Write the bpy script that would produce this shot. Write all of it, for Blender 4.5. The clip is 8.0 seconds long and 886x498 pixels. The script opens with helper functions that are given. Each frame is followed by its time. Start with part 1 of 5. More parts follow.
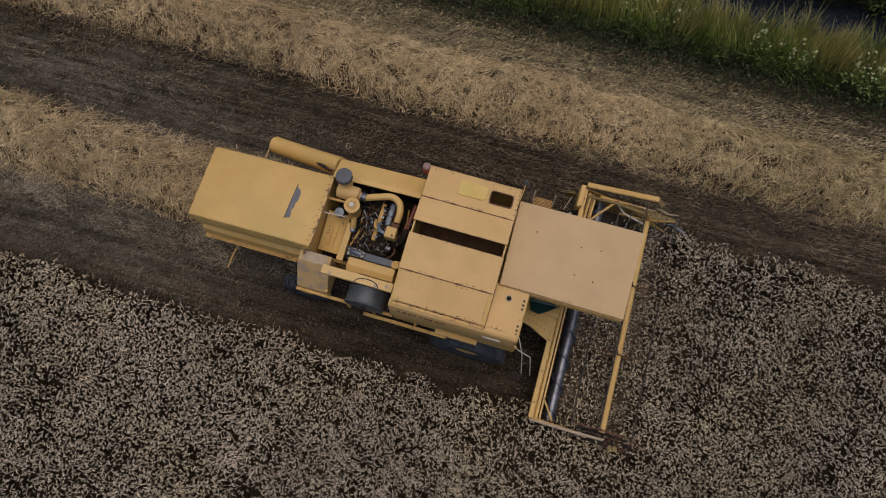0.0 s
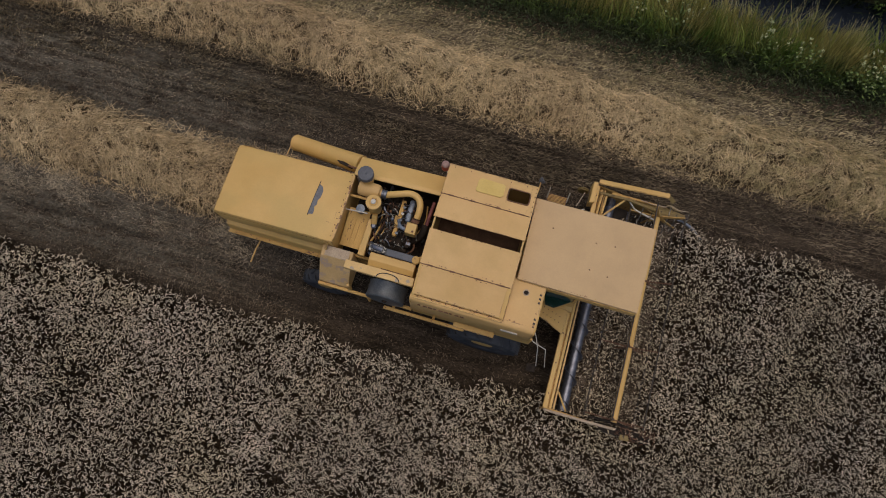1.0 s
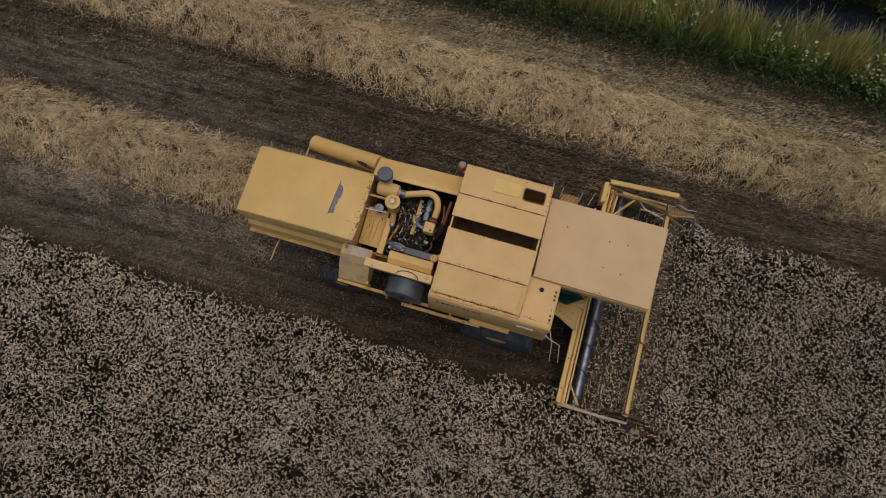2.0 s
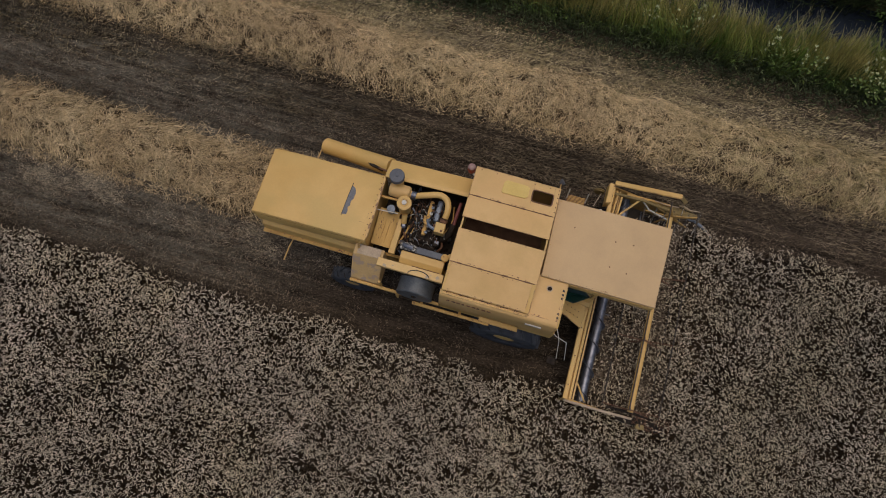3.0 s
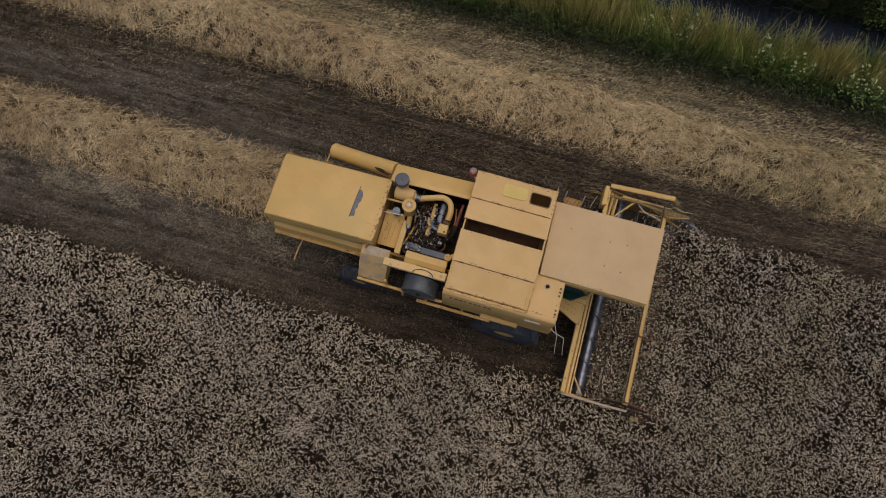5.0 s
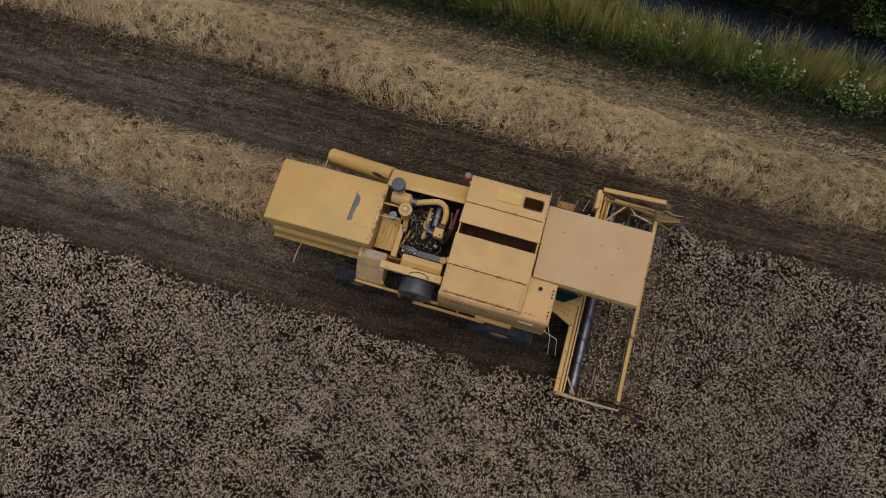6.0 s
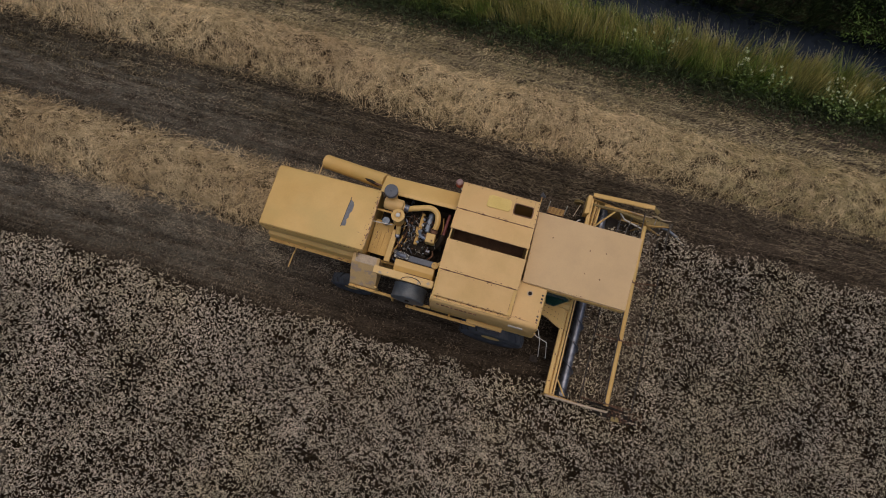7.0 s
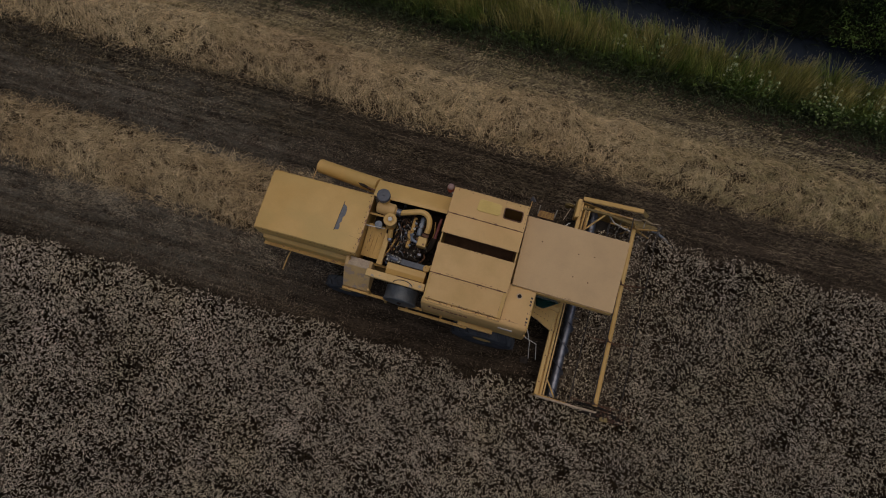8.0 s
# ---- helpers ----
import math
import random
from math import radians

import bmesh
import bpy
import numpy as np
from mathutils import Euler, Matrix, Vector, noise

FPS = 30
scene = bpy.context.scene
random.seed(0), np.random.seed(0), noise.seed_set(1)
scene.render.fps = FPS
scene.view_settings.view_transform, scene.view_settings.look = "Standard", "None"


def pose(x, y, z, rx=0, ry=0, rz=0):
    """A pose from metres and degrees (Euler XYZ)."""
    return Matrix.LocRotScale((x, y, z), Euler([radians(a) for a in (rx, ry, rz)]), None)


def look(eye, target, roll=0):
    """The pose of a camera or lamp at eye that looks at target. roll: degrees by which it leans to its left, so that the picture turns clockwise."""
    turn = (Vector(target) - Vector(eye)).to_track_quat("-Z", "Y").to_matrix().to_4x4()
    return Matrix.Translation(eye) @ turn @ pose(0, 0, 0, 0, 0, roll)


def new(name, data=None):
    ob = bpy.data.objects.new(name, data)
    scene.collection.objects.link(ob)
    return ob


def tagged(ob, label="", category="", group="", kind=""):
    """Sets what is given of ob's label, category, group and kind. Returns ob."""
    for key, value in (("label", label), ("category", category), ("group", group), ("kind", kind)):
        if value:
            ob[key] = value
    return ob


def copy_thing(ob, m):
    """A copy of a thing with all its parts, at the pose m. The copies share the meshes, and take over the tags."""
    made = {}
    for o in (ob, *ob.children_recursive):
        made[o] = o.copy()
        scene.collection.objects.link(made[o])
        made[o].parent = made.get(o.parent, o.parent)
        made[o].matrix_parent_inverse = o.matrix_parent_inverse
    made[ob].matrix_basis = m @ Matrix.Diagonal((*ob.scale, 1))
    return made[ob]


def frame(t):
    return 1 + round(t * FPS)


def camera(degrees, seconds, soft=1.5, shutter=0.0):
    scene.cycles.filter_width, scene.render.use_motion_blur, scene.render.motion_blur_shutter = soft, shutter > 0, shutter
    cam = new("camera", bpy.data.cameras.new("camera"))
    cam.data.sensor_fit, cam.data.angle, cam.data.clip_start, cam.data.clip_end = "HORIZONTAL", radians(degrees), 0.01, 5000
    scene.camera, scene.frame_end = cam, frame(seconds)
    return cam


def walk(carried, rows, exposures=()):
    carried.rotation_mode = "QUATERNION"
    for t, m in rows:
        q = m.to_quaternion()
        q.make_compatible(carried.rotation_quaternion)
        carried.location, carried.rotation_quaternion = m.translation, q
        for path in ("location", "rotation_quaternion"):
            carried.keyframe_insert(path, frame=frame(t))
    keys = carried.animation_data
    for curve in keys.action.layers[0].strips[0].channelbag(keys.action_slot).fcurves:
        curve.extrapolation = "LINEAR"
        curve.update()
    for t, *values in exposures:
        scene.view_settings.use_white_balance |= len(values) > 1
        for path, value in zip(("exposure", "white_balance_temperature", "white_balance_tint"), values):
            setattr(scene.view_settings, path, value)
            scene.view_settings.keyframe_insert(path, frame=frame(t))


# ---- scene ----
# Camera: a drone that rises slowly beside a combine harvester and looks down at it.
cam = camera(70, 8.0, soft=1.0)
walk(cam, [
    (0.0, pose(-0.179, -3.339, 13.685, 15.795, -0.133, 16.297)),
    (0.5, pose(-0.338, -3.423, 13.853, 15.588, -0.176, 16.321)),
    (1.0, pose(-0.517, -3.485, 14.033, 15.146, -0.246, 16.294)),
    (1.5, pose(-0.688, -3.580, 14.185, 15.038, -0.329, 16.306)),
    (3.0, pose(-1.024, -3.806, 14.631, 15.017, -0.482, 16.216)),
    (3.5, pose(-1.056, -3.860, 14.790, 15.009, -0.442, 16.176)),
    (4.0, pose(-1.060, -3.897, 14.940, 14.998, -0.358, 16.170)),
    (5.5, pose(-0.976, -4.000, 15.385, 15.087, -0.352, 16.178)),
    (6.0, pose(-0.937, -3.978, 15.543, 15.070, -0.410, 16.151)),
    (6.5, pose(-0.885, -3.921, 15.695, 15.002, -0.470, 16.122)),
    (7.0, pose(-0.803, -3.874, 15.841, 14.952, -0.465, 16.146)),
    (7.5, pose(-0.716, -3.831, 15.978, 14.896, -0.470, 16.170)),
    (8.0, pose(-0.649, -3.790, 16.112, 14.817, -0.526, 16.164)),
], exposures=[(0.0, 0.0), (7.6, 0.0), (7.8, -0.25), (8.0, -0.75)])

# Evening light under a thin overcast: broad sky, a weak and very soft sun from beyond the ditch.
SUN_EL, SUN_AZ = radians(85), radians(5)
world = bpy.data.worlds.new("evening_sky")
scene.world = world
world.use_nodes = True
wn, wl = world.node_tree.nodes, world.node_tree.links
sky = wn.new("ShaderNodeTexSky")
sky.sky_type = "NISHITA"
sky.sun_disc = False
sky.sun_elevation, sky.sun_rotation = SUN_EL, SUN_AZ
sky.air_density, sky.dust_density, sky.ozone_density = 1.0, 2.5, 0.6
wn["Background"].inputs["Strength"].default_value = 0.112
wl.new(sky.outputs["Color"], wn["Background"].inputs["Color"])
sun_data = bpy.data.lights.new("sun", "SUN")
sun_data.energy, sun_data.angle, sun_data.color = 1.18, radians(58), (1.0, 0.90, 0.76)
sun = new("sun", sun_data)
sun_way = Vector((math.sin(SUN_AZ) * math.cos(SUN_EL), math.cos(SUN_AZ) * math.cos(SUN_EL), math.sin(SUN_EL)))
sun.matrix_world = look(sun_way * 60, (0, 0, 0))


# ---- materials ----
def surface(name, low, high, scale=3.0, fine=40.0, rough=0.6, metal=0.0, bump=0.2, stretch=(1, 1, 1), island=0.0,
            wear=None, wear_at=0.68, wear_scale=9.0, grain=0.25, depth=0.01, tint=None, tint_scale=0.35, spec=0.4, bands=(), streak=0.0, edge=None, edge_at=0.5):
    """Two tones mixed by a coarse noise, a fine grain, optional wear patches, optional variation from piece to piece."""
    m = bpy.data.materials.new(name)
    m.use_nodes = True
    n, l = m.node_tree.nodes, m.node_tree.links
    bsdf = n["Principled BSDF"]
    co = n.new("ShaderNodeTexCoord")
    mp = n.new("ShaderNodeMapping")
    mp.inputs["Scale"].default_value = stretch
    l.new(co.outputs["Object"], mp.inputs["Vector"])

    def noise_tex(s, detail=4.0, roughness=0.55):
        t = n.new("ShaderNodeTexNoise")
        t.inputs["Scale"].default_value, t.inputs["Detail"].default_value, t.inputs["Roughness"].default_value = s, detail, roughness
        l.new(mp.outputs["Vector"], t.inputs["Vector"])
        return t.outputs["Fac"]

    def mix(fac, a, b, kind="MIX"):
        x = n.new("ShaderNodeMix")
        x.data_type, x.blend_type = "RGBA", kind
        for value, socket in ((fac, x.inputs[0]), (a, x.inputs[6]), (b, x.inputs[7])):
            if isinstance(value, (int, float)):
                socket.default_value = value
            elif isinstance(value, tuple):
                socket.default_value = (*value, 1)
            else:
                l.new(value, socket)
        return x.outputs[2]

    def remap(v, a, b, c=0.0, d=1.0):
        r = n.new("ShaderNodeMapRange")
        for k, value in enumerate((a, b, c, d), 1):
            r.inputs[k].default_value = value
        l.new(v, r.inputs[0])
        return r.outputs[0]

    def times(a, b):
        x = n.new("ShaderNodeMath")
        x.operation = "MULTIPLY"
        l.new(a, x.inputs[0])
        l.new(b, x.inputs[1])
        return x.outputs[0]

    col = mix(remap(noise_tex(scale), 0.32, 0.68), low, high)
    if tint:
        col = mix(remap(noise_tex(tint_scale, 3.0), 0.45, 0.65, 0.0, 0.8), col, tint)
    for tone, *ranges in bands:
        # a patchy zone bounded along one or two axes
        sep = n.new("ShaderNodeSeparateXYZ")
        l.new(co.outputs["Object"], sep.inputs[0])
        mask = remap(noise_tex(3.0, 6.0, 0.7), 0.38, 0.62)
        for axis, a, b, c, d in ranges:
            mask = times(mask, times(remap(sep.outputs[axis], a, b), remap(sep.outputs[axis], c, d, 1.0, 0.0)))
        col = mix(mask, col, tone)
    if streak:
        # long streaks along x, as the drill and the wheels leave them
        long = n.new("ShaderNodeMapping")
        long.inputs["Scale"].default_value = (0.06, 3.2, 0.3)
        l.new(co.outputs["Object"], long.inputs["Vector"])
        t = n.new("ShaderNodeTexNoise")
        t.inputs["Scale"].default_value, t.inputs["Detail"].default_value, t.inputs["Roughness"].default_value = 1.6, 5.0, 0.7
        l.new(long.outputs["Vector"], t.inputs["Vector"])
        col = mix(1.0, col, remap(t.outputs["Fac"], 0.33, 0.67, 1 - streak, 1 + streak), "MULTIPLY")
    f = noise_tex(fine, 3.0, 0.65)
    col = mix(1.0, col, remap(f, 0.25, 0.75, 1 - grain, 1 + grain), "MULTIPLY")
    if island:
        g = n.new("ShaderNodeNewGeometry")
        col = mix(1.0, col, remap(g.outputs["Random Per Island"], 0, 1, 1 - island, 1 + island), "MULTIPLY")
    rough_out = remap(f, 0.2, 0.8, max(0.05, rough - 0.1), min(1.0, rough + 0.1))
    if wear:
        w = remap(noise_tex(wear_scale, 6.0, 0.7), wear_at, wear_at + 0.04)
        col = mix(w, col, wear)
        rough_out = mix(w, rough_out, (0.85, 0.85, 0.85))
    if edge:
        # paint chipped off along the folds and rims of the sheet metal
        rounded, g, dot = n.new("ShaderNodeBevel"), n.new("ShaderNodeNewGeometry"), n.new("ShaderNodeVectorMath")
        rounded.samples, rounded.inputs["Radius"].default_value, dot.operation = 4, 0.026, "DOT_PRODUCT"
        l.new(rounded.outputs["Normal"], dot.inputs[0])
        l.new(g.outputs["Normal"], dot.inputs[1])
        chips = times(remap(dot.outputs["Value"], 0.90, 0.985, 1.0, 0.0), remap(noise_tex(7.0, 6.0, 0.75), edge_at, edge_at + 0.08))
        col = mix(chips, col, edge)
    l.new(col, bsdf.inputs["Base Color"])
    l.new(rough_out, bsdf.inputs["Roughness"])
    bsdf.inputs["Metallic"].default_value = metal
    bsdf.inputs["Specular IOR Level"].default_value = spec
    if bump:
        b = n.new("ShaderNodeBump")
        b.inputs["Strength"].default_value, b.inputs["Distance"].default_value = bump, depth
        l.new(f, b.inputs["Height"])
        l.new(b.outputs["Normal"], bsdf.inputs["Normal"])
    return m


YELLOW = surface("worn_yellow_paint", (0.51, 0.300, 0.084), (0.59, 0.360, 0.118), 1.2, 30, 0.5, bump=0.02, grain=0.04,
                 wear=(0.14, 0.07, 0.035), wear_at=0.73, wear_scale=14, tint=(0.49, 0.315, 0.098), tint_scale=1.1, edge=(0.15, 0.075, 0.04), edge_at=0.46)
YELLOW_PALE = surface("faded_yellow_paint", (0.550, 0.325, 0.118), (0.600, 0.368, 0.146), 1.2, 30, 0.55, bump=0.02, grain=0.04,
                      wear=(0.28, 0.15, 0.08), wear_at=0.70, wear_scale=10, tint=(0.50, 0.305, 0.105), tint_scale=1.6, edge=(0.20, 0.10, 0.055), edge_at=0.48)
YELLOW_RUST = surface("rusty_yellow_paint", (0.40, 0.22, 0.06), (0.52, 0.31, 0.09), 4.0, 35, 0.65, bump=0.08, grain=0.15,
                      wear=(0.17, 0.085, 0.05), wear_at=0.58, wear_scale=14, stretch=(1.2, 0.9, 1))
STREAKED = surface("rust_streaked_yellow_paint", (0.44, 0.26, 0.07), (0.54, 0.33, 0.10), 3.0, 35, 0.65, bump=0.08, grain=0.12,
                   wear=(0.13, 0.065, 0.04), wear_at=0.60, wear_scale=6, stretch=(2.6, 0.8, 1))
SEAM = surface("rusty_panel_edge", (0.40, 0.23, 0.06), (0.52, 0.31, 0.09), 4.0, 35, 0.7, bump=0.1, grain=0.15,
               wear=(0.10, 0.05, 0.03), wear_at=0.50, wear_scale=22)
ROOF = surface("sun_bleached_roof_paint", (0.475, 0.306, 0.146), (0.520, 0.338, 0.166), 0.9, 40, 0.6, bump=0.02, grain=0.05,
               wear=(0.36, 0.22, 0.12), wear_at=0.76, wear_scale=9, tint=(0.44, 0.285, 0.14), tint_scale=1.3, edge=(0.26, 0.14, 0.08), edge_at=0.5)
STEEL = surface("dull_steel", (0.09, 0.092, 0.11), (0.20, 0.205, 0.235), 6, 60, 0.4, 0.8, 0.1, wear=(0.16, 0.08, 0.04), wear_at=0.62)
DARK = surface("oily_dark_metal", (0.014, 0.011, 0.009), (0.042, 0.030, 0.022), 8, 60, 0.9, 0.0, 0.2, wear=(0.10, 0.055, 0.03), wear_at=0.62, spec=0.12)
RUST = surface("rusty_iron", (0.10, 0.045, 0.025), (0.20, 0.10, 0.055), 8, 60, 0.8, 0.1, 0.3)
SCAB = surface("flaking_rust", (0.17, 0.085, 0.045), (0.29, 0.16, 0.085), 9, 60, 0.85, 0, 0.3)
GREY = surface("grey_plastic", (0.07, 0.07, 0.08), (0.10, 0.10, 0.11), 6, 60, 0.6, 0, 0.1)
PRIMER = surface("bared_grey_metal", (0.10, 0.10, 0.11), (0.16, 0.155, 0.16), 12, 70, 0.6, 0.2, 0.15)
DRUM = surface("dusty_grey_drum", (0.06, 0.068, 0.08), (0.12, 0.124, 0.128), 5, 40, 0.5, 0.4, 0.1)
BLUEGREY = surface("blue_grey_engine_paint", (0.10, 0.12, 0.15), (0.19, 0.21, 0.25), 9, 60, 0.45, 0.3, 0.1, wear=(0.05, 0.03, 0.02), wear_at=0.6)
RUBBER = surface("dusty_tyre_rubber", (0.022, 0.024, 0.030), (0.055, 0.055, 0.06), 4, 50, 0.85, 0, 0.2)
BLACK = surface("black_lettering", (0.015, 0.013, 0.012), (0.03, 0.026, 0.022), 10, 60, 0.6, 0, 0)
WHITE = surface("off_white_paint", (0.42, 0.38, 0.32), (0.54, 0.49, 0.42), 8, 60, 0.5, 0, 0.05)
RED = surface("maroon_hose_rubber", (0.14, 0.035, 0.035), (0.20, 0.06, 0.05), 6, 50, 0.6, 0, 0.1)
BEACON = surface("faded_beacon_plastic", (0.42, 0.075, 0.04), (0.50, 0.11, 0.06), 6, 50, 0.35, 0, 0.02)
BEACON_TOP = surface("bleached_beacon_dome", (0.20, 0.115, 0.095), (0.28, 0.165, 0.14), 6, 50, 0.35, 0, 0.02)
CHALKY = surface("chalky_worn_paint", (0.34, 0.25, 0.17), (0.44, 0.33, 0.22), 6, 40, 0.75, 0, 0.1, wear=(0.22, 0.14, 0.09), wear_at=0.62)
PAN = surface("dark_header_pan", (0.035, 0.028, 0.022), (0.08, 0.06, 0.045), 5, 40, 0.7, 0.2, 0.2)
OLIVE = surface("dirty_olive_yellow_paint", (0.13, 0.088, 0.03), (0.25, 0.17, 0.058), 9, 50, 0.6, 0.1, 0.1, wear=(0.07, 0.05, 0.03), wear_at=0.58)
CORRODED = surface("corroded_alloy", (0.03, 0.028, 0.026), (0.10, 0.09, 0.08), 9, 60, 0.7, 0.2, 0.3, wear=(0.42, 0.38, 0.32), wear_at=0.50, wear_scale=16)
BOX_PAINT = surface("rubbed_box_paint", (0.42, 0.27, 0.11), (0.52, 0.34, 0.15), 3, 40, 0.7, 0, 0.06, grain=0.12, wear=(0.34, 0.24, 0.17), wear_at=0.55, wear_scale=5)
SCUFFED = surface("scuffed_guard_paint", (0.55, 0.34, 0.12), (0.62, 0.40, 0.16), 2, 40, 0.6, 0, 0.05, grain=0.08, wear=(0.34, 0.27, 0.20), wear_at=0.58, wear_scale=7)
GRAIN = surface("grain_dust", (0.10, 0.05, 0.03), (0.17, 0.09, 0.05), 6, 120, 0.9, 0, 0.4)
GLASS = bpy.data.materials.new("green_tinted_glass")
GLASS.use_nodes = True
gb = GLASS.node_tree.nodes["Principled BSDF"]
gb.inputs["Base Color"].default_value = (0.012, 0.05, 0.042, 1)
gb.inputs["Roughness"].default_value = 0.05
gb.inputs["Transmission Weight"].default_value = 0.35
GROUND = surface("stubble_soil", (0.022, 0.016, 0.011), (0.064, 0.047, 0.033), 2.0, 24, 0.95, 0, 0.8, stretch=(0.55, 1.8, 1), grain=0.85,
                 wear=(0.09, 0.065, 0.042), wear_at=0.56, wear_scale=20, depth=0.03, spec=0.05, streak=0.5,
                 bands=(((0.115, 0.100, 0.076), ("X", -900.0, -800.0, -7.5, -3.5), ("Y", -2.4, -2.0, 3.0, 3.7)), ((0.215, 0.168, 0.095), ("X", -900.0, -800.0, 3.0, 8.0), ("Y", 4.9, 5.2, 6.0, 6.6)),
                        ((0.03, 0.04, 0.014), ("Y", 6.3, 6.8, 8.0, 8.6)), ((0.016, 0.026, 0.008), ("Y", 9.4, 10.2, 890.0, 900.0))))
EAR = surface("ripe_wheat_ear", (0.50, 0.41, 0.30), (0.65, 0.53, 0.405), 0.6, 90, 0.8, 0, 0.3, island=0.48, tint=(0.585, 0.475, 0.315), tint_scale=0.5, spec=0.12)
# Near-black tones put the shade between the ears into stalks and leaves.
SHADE_STALK = surface("shade_dark_wheat_stalk", (0.024, 0.0155, 0.0085), (0.056, 0.036, 0.0195), 0.8, 60, 0.8, 0, 0.1, island=0.4, spec=0.05)
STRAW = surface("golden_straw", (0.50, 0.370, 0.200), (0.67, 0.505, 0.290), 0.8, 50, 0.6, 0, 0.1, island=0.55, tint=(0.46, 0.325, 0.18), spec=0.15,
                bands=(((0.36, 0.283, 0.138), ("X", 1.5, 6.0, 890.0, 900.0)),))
FRESH_STRAW = surface("dusty_fresh_straw", (0.43, 0.315, 0.175), (0.58, 0.435, 0.25), 0.8, 50, 0.7, 0, 0.1, island=0.55, tint=(0.42, 0.295, 0.16), spec=0.1)
# Dark tones put the shade between loose straws into the core's colour.
STRAW_GAP_SHADE = surface("straw_gap_shade", (0.03, 0.020, 0.011), (0.085, 0.057, 0.029), 5, 60, 0.9, 0, 1.0, grain=0.6, depth=0.04, spec=0.05)
STUBBLE = surface("cut_stubble", (0.095, 0.071, 0.050), (0.235, 0.176, 0.122), 1.2, 60, 0.85, 0, 0.1, island=0.5, spec=0.08, streak=0.5,
                  bands=(((0.27, 0.225, 0.165), ("X", -900.0, -800.0, -8.5, -4.0)),))
TALL_STUBBLE = surface("olive_brown_stubble", (0.105, 0.081, 0.053), (0.245, 0.190, 0.122), 1.2, 60, 0.85, 0, 0.1, island=0.6, spec=0.08, streak=0.4,
                       bands=(((0.44, 0.355, 0.22), ("X", -900.0, -800.0, -10.5, -6.0)),))
PALE_STUBBLE = surface("pale_stubble", (0.30, 0.24, 0.125), (0.54, 0.435, 0.25), 1.4, 60, 0.85, 0, 0.1, island=0.5, spec=0.1, stretch=(0.5, 1.6, 1), streak=0.45)
CHAFF = surface("pale_chaff", (0.28, 0.22, 0.145), (0.43, 0.345, 0.235), 1.0, 60, 0.85, 0, 0.1, island=0.4, spec=0.1)
GRASS = surface("tall_seeding_grass", (0.115, 0.185, 0.028), (0.33, 0.335, 0.080), 1.2, 40, 0.7, 0, 0.1, island=0.5, tint=(0.44, 0.35, 0.12), tint_scale=0.9, spec=0.15)
SEED = surface("golden_seed_stem", (0.48, 0.385, 0.12), (0.64, 0.52, 0.20), 2, 40, 0.7, 0, 0.1, island=0.4, spec=0.15)
SEED_HEAD = surface("feathery_seed_head", (0.30, 0.25, 0.17), (0.46, 0.38, 0.24), 2, 40, 0.8, 0, 0.1, island=0.4, spec=0.1)
HERB = surface("dark_verge_herbs", (0.038, 0.050, 0.022), (0.095, 0.105, 0.048), 3, 40, 0.7, 0, 0.1, island=0.6, spec=0.12)
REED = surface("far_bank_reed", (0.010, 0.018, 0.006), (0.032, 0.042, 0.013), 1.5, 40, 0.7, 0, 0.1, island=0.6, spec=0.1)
LEAF = surface("bank_leaf", (0.045, 0.078, 0.014), (0.12, 0.17, 0.034), 1.5, 40, 0.55, 0, 0.1, island=0.6, spec=0.2)
UMBEL = surface("cream_umbel", (0.44, 0.45, 0.22), (0.56, 0.56, 0.30), 30, 80, 0.8, 0, 0.2)
BLADE = surface("fresh_green_blade", (0.070, 0.110, 0.022), (0.165, 0.205, 0.055), 1.5, 40, 0.6, 0, 0.1, island=0.6, spec=0.2)
STEM = surface("green_stem", (0.05, 0.075, 0.018), (0.10, 0.13, 0.035), 8, 40, 0.6, 0, 0.1, island=0.5, spec=0.15)
WATER = surface("still_ditch_water", (0.006, 0.008, 0.012), (0.010, 0.013, 0.018), 0.6, 8, 0.10, 0, 0.03)
WATER.node_tree.nodes["Principled BSDF"].inputs["Specular IOR Level"].default_value = 0.5
WATER.node_tree.nodes["Principled BSDF"].inputs["IOR"].default_value = 1.33


# ---- builders ----
def link_mesh(name, bm, material, smooth=False):
    me = bpy.data.meshes.new(name)
    bmesh.ops.recalc_face_normals(bm, faces=bm.faces)
    bm.to_mesh(me)
    bm.free()
    me.materials.append(material)
    if smooth:
        me.polygons.foreach_set("use_smooth", [True] * len(me.polygons))
        me.set_sharp_from_angle(angle=radians(40))
    return new(name, me)


def part(name, bm, material, parent, label="", smooth=False):
    """One mesh under a thing or under a part; it is built in the world's coordinates."""
    ob = link_mesh(name, bm, material, smooth)
    ob.parent = parent
    if parent.type == "EMPTY":
        ob.matrix_parent_inverse = Matrix.Translation(-parent.location)
    return tagged(ob, label)


def thing(name, x, y, z, label, category, group="", kind=""):
    e = new(name)
    e.location = (x, y, z)
    e.empty_display_size = 0.2
    return tagged(e, label, category, group, kind)


